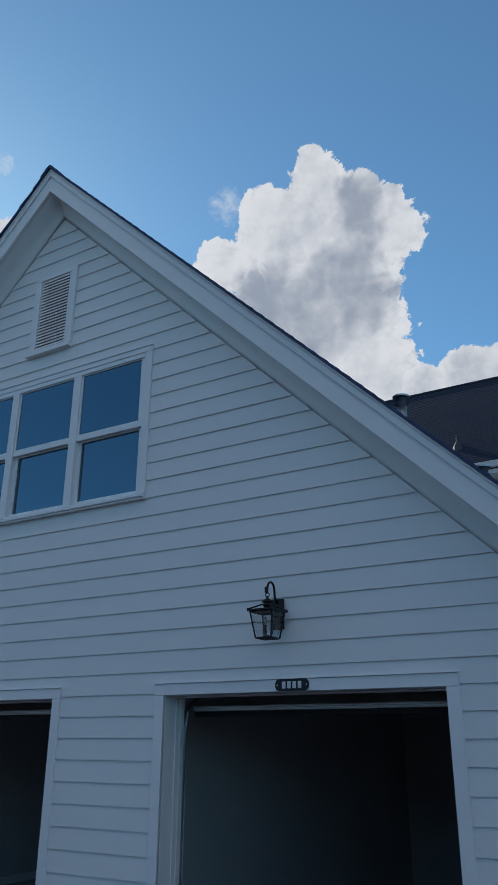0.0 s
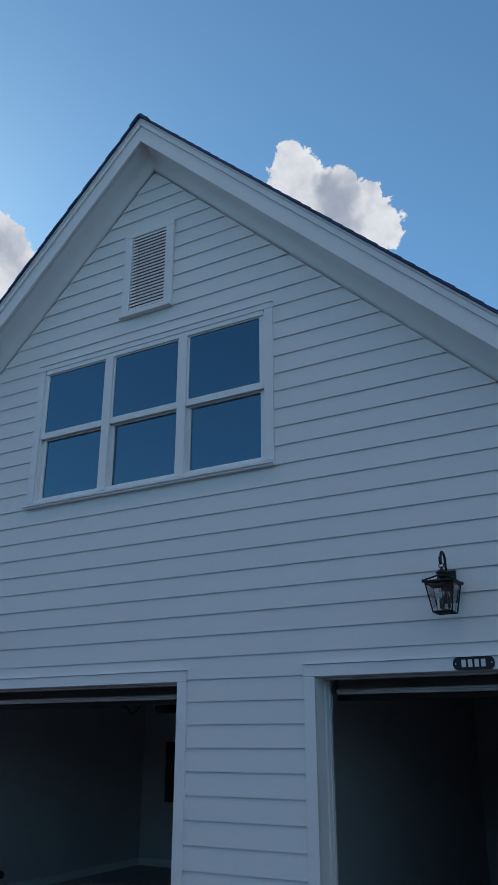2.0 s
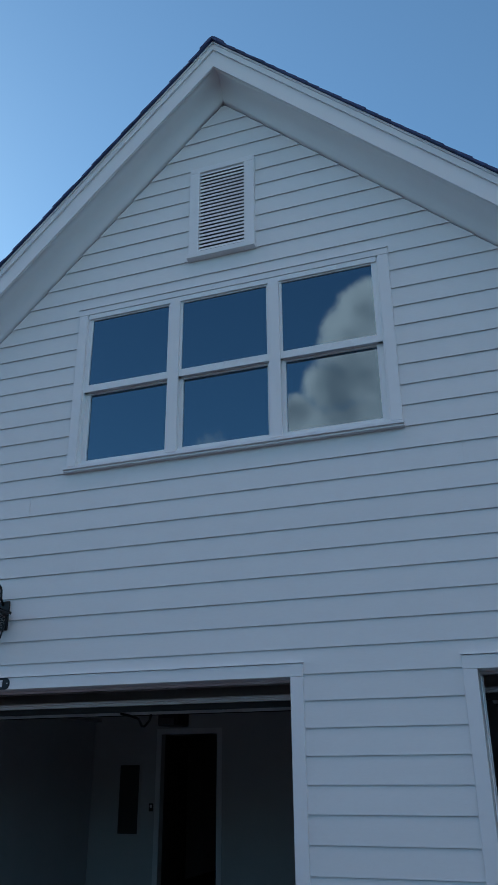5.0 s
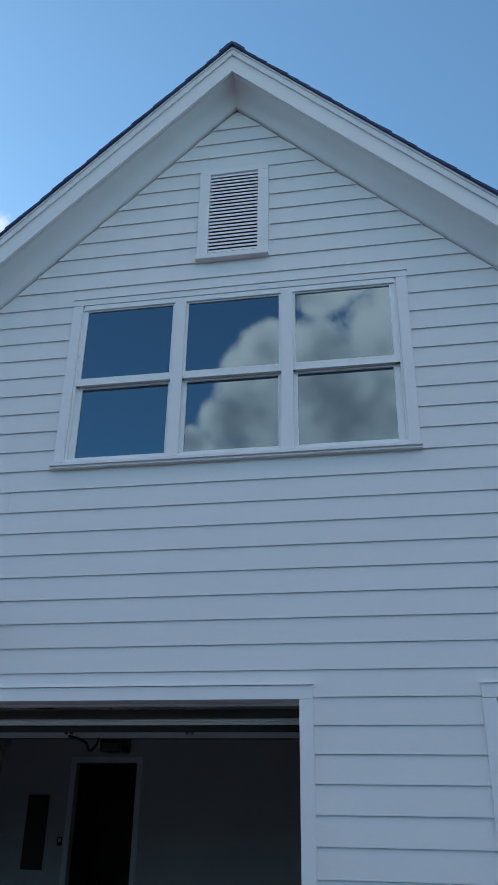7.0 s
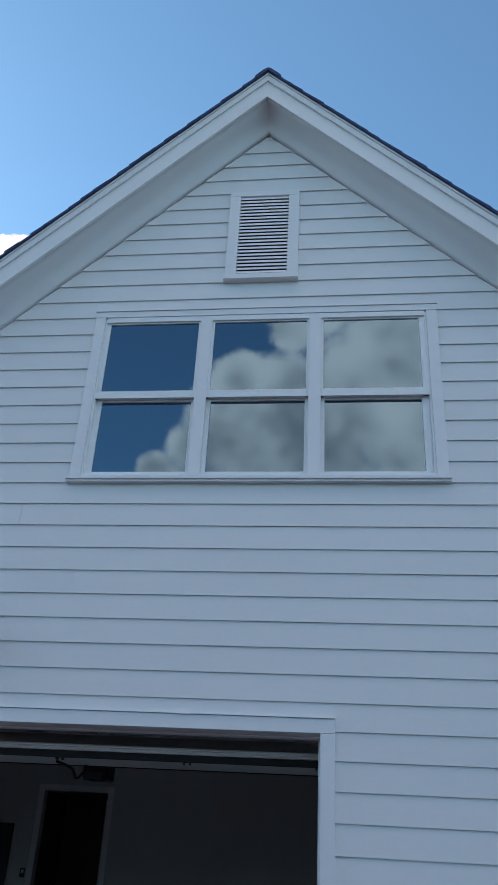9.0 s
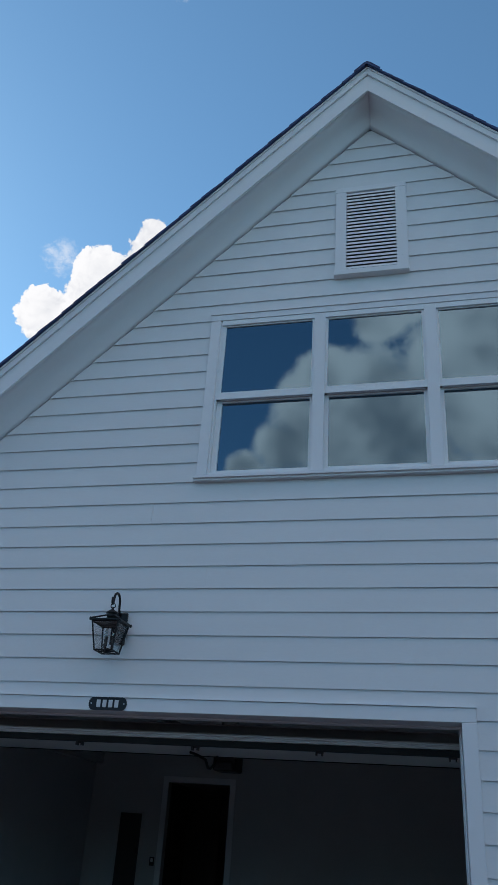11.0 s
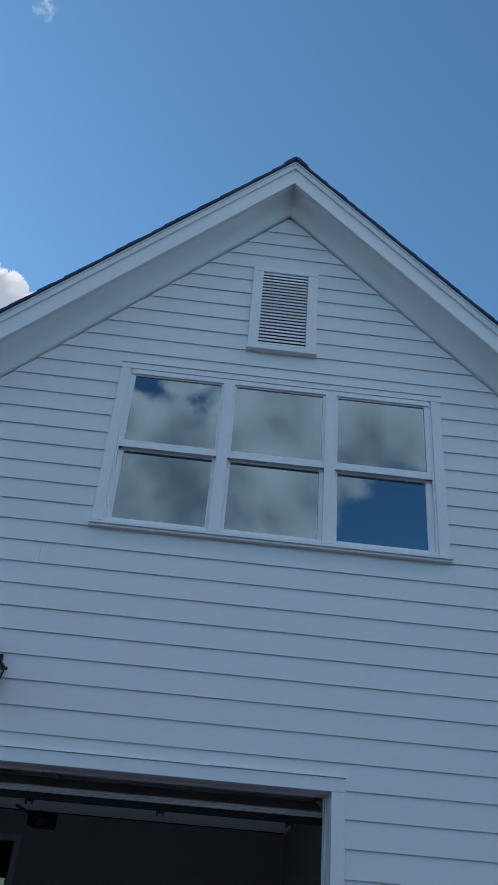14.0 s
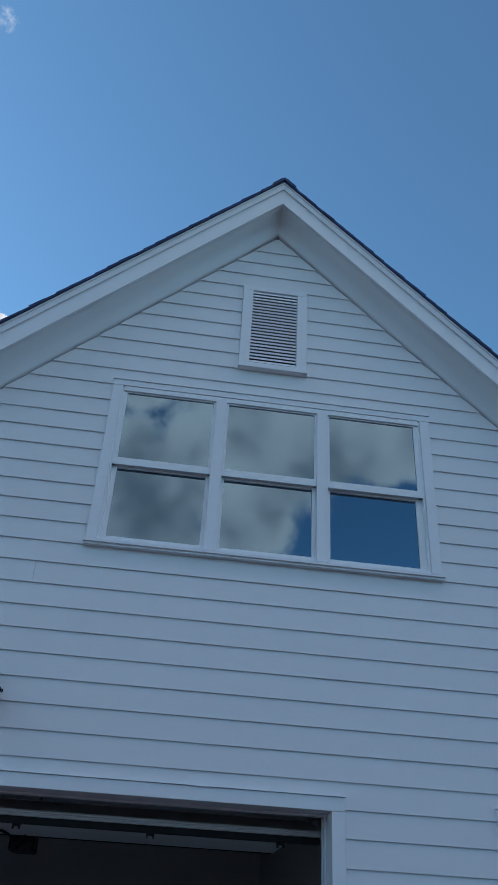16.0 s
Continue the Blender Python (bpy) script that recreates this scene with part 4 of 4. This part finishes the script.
def car(cx, y0):
    c = base("car", (cx, y0 + 2.2, 0), "silver grey car parked in front of the garages", "car")

    def ring(y, w, lo, hi, rnd, crown=0.0):
        pts = []
        for sx in (1, -1):
            seq = [(w - rnd, lo), (w, lo + rnd), (w, hi - rnd), (w - rnd * 0.6, hi - rnd * 0.25), (w - rnd * 1.6, hi)]
            mid = [((w - rnd * 1.6) * f, hi + crown * (1 - f * f)) for f in (0.66, 0.33)]
            half = seq + mid
            if sx > 0:
                pts += [(cx + x, y, z) for x, z in half] + [(cx, y, hi + crown)]
            else:
                pts += [(cx - x, y, z) for x, z in reversed(half)]
        return pts
    body = [(0.0, 0.70, 0.42, 0.74, 0.08), (0.06, 0.82, 0.30, 0.92, 0.10), (0.35, 0.89, 0.22, 1.02, 0.10), (1.2, 0.91, 0.20, 1.03, 0.10), (2.4, 0.91, 0.20, 1.00, 0.10),
            (3.2, 0.90, 0.20, 0.97, 0.11), (3.9, 0.88, 0.22, 0.90, 0.13), (4.25, 0.82, 0.28, 0.80, 0.14), (4.4, 0.70, 0.36, 0.68, 0.10)]
    part("body", loft(bmesh.new(), [ring(y0 + s, w, lo, hi, r, 0.02) for s, w, lo, hi, r in body]), CARPAINT, c, smooth=True)
    cabin = [(0.22, 0.74, 0.95, 1.05, 0.05), (0.62, 0.70, 0.95, 1.46, 0.10), (0.95, 0.68, 0.95, 1.56, 0.12), (1.5, 0.69, 0.95, 1.570, 0.12), (2.2, 0.67, 0.95, 1.480, 0.12), (2.75, 0.68, 0.95, 1.32, 0.08), (3.25, 0.72, 0.92, 0.99, 0.03)]
    part("window_glass", loft(bmesh.new(), [ring(y0 + s, w, lo, hi, r, 0.01) for s, w, lo, hi, r in cabin]), CARGLASS, c, "dark tinted car windows", smooth=True)
    bm = bmesh.new()
    rows = []
    for s, w, z in ((0.50, 0.58, 1.540), (0.62, 0.64, 1.585), (0.85, 0.70, 1.618), (1.2, 0.72, 1.632), (1.5, 0.72, 1.625), (1.8, 0.71, 1.597), (2.1, 0.69, 1.550), (2.3, 0.66, 1.505)):
        up, dn = [], []
        for k in range(13):
            f = -1 + 2 * k / 12
            drop = 0.060 * abs(f) ** 2.2 + 0.05 * max(0.0, abs(f) - 0.85) / 0.15
            up.append((cx + f * w, y0 + s, z + 0.026 - drop))
            dn.append((cx + f * w * 0.98, y0 + s, z + 0.002 - drop))
        rows.append(up + dn[::-1])
    part("roof_panel", loft(bm, rows), CARPAINT, c, "glossy silver grey roof panel", smooth=True)
    for s, z in ((0.30, 1.0), (2.62, 1.0)):
        for ex in (-1, 1):
            bm = bmesh.new()
            x = cx + ex * 0.695
            rod(bm, (x, y0 + s, z), (cx + ex * 0.64, y0 + s + (0.35 if s < 1 else -0.35), 1.44), 0.03, 8)
            part("pillar", bm, CARPAINT, c)
    for s in (0.85, 3.45):
        for ex in (-1, 1):
            x = cx + ex * 0.80
            tyre = part("wheel", rod(bmesh.new(), (x - 0.10, y0 + s, 0.325), (x + 0.10, y0 + s, 0.325), 0.335, 28), RUBBER, c, "black tyre")
            bm = bmesh.new()
            rod(bm, (x + ex * 0.101, y0 + s, 0.325), (x + ex * 0.118, y0 + s, 0.325), 0.22, 24)
            part("rim", bm, STEEL, tyre, "silver alloy rim")
    for ex in (-1, 1):
        part("tail_lamp", cube(cx + ex * 0.72 - 0.10, cx + ex * 0.72 + 0.10, y0 - 0.01, y0 + 0.09, 0.78, 0.92, 0.02), LENS, c, "red tail lamp")
        part("headlight", cube(cx + ex * 0.62 - 0.13, cx + ex * 0.62 + 0.13, y0 + 4.22, y0 + 4.36, 0.60, 0.70, 0.02), CLEAR, c, "clear headlight")
        part("mirror", cube(cx + ex * 0.99 - 0.09, cx + ex * 0.99 + 0.09, y0 + 2.62, y0 + 2.72, 0.98, 1.12, 0.03), CARPAINT, c)
        part("bumper_corner", cube(cx + ex * 0.5 - 0.3, cx + ex * 0.5 + 0.3, y0 - 0.03, y0 + 0.05, 0.38, 0.56, 0.03), CARPAINT, c)


car(-3.46, 1.10)

# ---- siding boards ----
HOLES = [(a0, a1, -1.0, at + 0.02), (b0, b1, -1.0, bt + 0.02), (WIN[0] - 0.01, WIN[1] + 0.01, WIN[2] - 0.03, WIN[3] + 0.02), (VENT[0] - 0.02, VENT[1] + 0.02, VENT[2] - 0.05, VENT[3] + 0.02)]
JOINTS = {-2: (-7.79, -4.11), -5: (-7.28,), 4: (-3.2, -8.4), -9: (-9.3,)}
OPEN_JOINT = -7.79             # the one butt joint that stands open
rng = random.Random(7)


def board(x0, x1, z0, z1, zt, cut_l, cut_r):
    """One board from its butt at z0 up under the next; cut_l, cut_r: ends that follow the roof."""
    lean = 0.0120 / LAP
    top = min(zt, z1)
    bm = bmesh.new()

    def ends(z):
        g = gable(z)
        return (XC - g if cut_l else x0), (XC + g if cut_r else x1)
    off = (z0 - (zt - LAP - 0.016)) * lean
    rows = []
    for z, dy in ((z0, 0.0), (top, (top - z0) * lean)):
        l, r = ends(z)
        for y in (SID + off + dy, SID + off + dy + 0.0065):
            rows.append([bm.verts.new((l, y, z)), bm.verts.new((r, y, z))])
    f0, k0, f1, k1 = rows
    for q in ((f0[0], f0[1], f1[1], f1[0]), (k0[1], k0[0], k1[0], k1[1]), (f0[1], f0[0], k0[0], k0[1]), (f1[0], f1[1], k1[1], k1[0]),
              (f0[0], f1[0], k1[0], k0[0]), (f1[1], f0[1], k0[1], k1[1])):
        bm.faces.new(q)
    bmesh.ops.recalc_face_normals(bm, faces=bm.faces[:])
    part("siding_board", bm, PAINT, WALL)


def joint_gap(x):
    return 0.0012 if abs(x - OPEN_JOINT) < 0.01 else 0.0003


for i in range(-24, 22):
    z0 = ZA + i * LAP
    z1 = z0 + LAP
    zt = z1 + 0.016
    if z0 > APEX - 0.06:
        continue
    g = gable(z0)
    l, r, cl, cr = max(XL, XC - g), min(XR, XC + g), XC - g > XL, XC + g < XR
    if z1 > APEX - 0.02:
        zt = APEX - 0.02
    joints = JOINTS.get(i, ())
    spans = [(l, r)]
    rips = []
    for h0, h1, hz0, hz1 in HOLES:
        if hz0 < z1 and hz1 > z0:
            nxt = []
            for p, q in spans:
                if p < h0 < q or p < h1 < q:
                    nxt += [(p, h0)] if h0 - p > 0.01 else []
                    nxt += [(h1, q)] if q - h1 > 0.01 else []
                else:
                    nxt.append((p, q))
            spans = nxt
            if hz0 > z0 + 0.012:
                rips.append((h0, h1, z0, hz0))
            if hz1 < z1 - 0.012:
                rips.append((h0, h1, hz1, zt))
    for p, q in spans:
        cuts = [p] + [j for j in joints if p + 0.08 < j < q - 0.08] + [q]
        for s, t in zip(cuts, cuts[1:]):
            board(s + (joint_gap(s) if s > p else 0), t - (joint_gap(t) if t < q else 0), z0, zt, zt, cl and s == l, cr and t == r)
    for p, q, za, zb in rips:
        board(p, q, za, zb, zt, False, False)

# ---- shingles ----
STEP = 0.143
for side in (-1, 1):
    lean_m = bmesh.new()
    # a strip laid up the slope: u runs down the slope, n stands off it
    c45 = math.sqrt(0.5)

    def down(u, n):
        return (side * (u + n) * c45, (n - u) * c45)
    quad = [down(0.0, 0.001), down(0.0, 0.018), down(STEP + 0.02, 0.025), down(STEP + 0.02, 0.002)]
    prism(lean_m, quad, 0.0, BACK + 0.35 - EDGE)
    me = mesh_of("shingle_course", lean_m, SHINGLE)
    for k in range(57):
        ob = new("shingle_course", me)
        u = 0.02 + k * STEP
        dx, dz = down(u, 0.0)
        ob.parent = ROOF
        ob.location = (dx, -0.052 + rng.uniform(-0.006, 0.006), 0.030 + dz)
for k in range(30):
    bm = bmesh.new()
    y = EDGE - 0.06 + k * 0.27
    pts = [(XC - 0.13, 8.650), (XC - 0.035, 8.748), (XC, 8.768), (XC + 0.035, 8.748), (XC + 0.13, 8.650), (XC + 0.12, 8.62), (XC, 8.735), (XC - 0.12, 8.62)]
    prism(bm, pts, y, y + 0.30)
    part("ridge_shingle", bm, SHINGLE, ROOF)
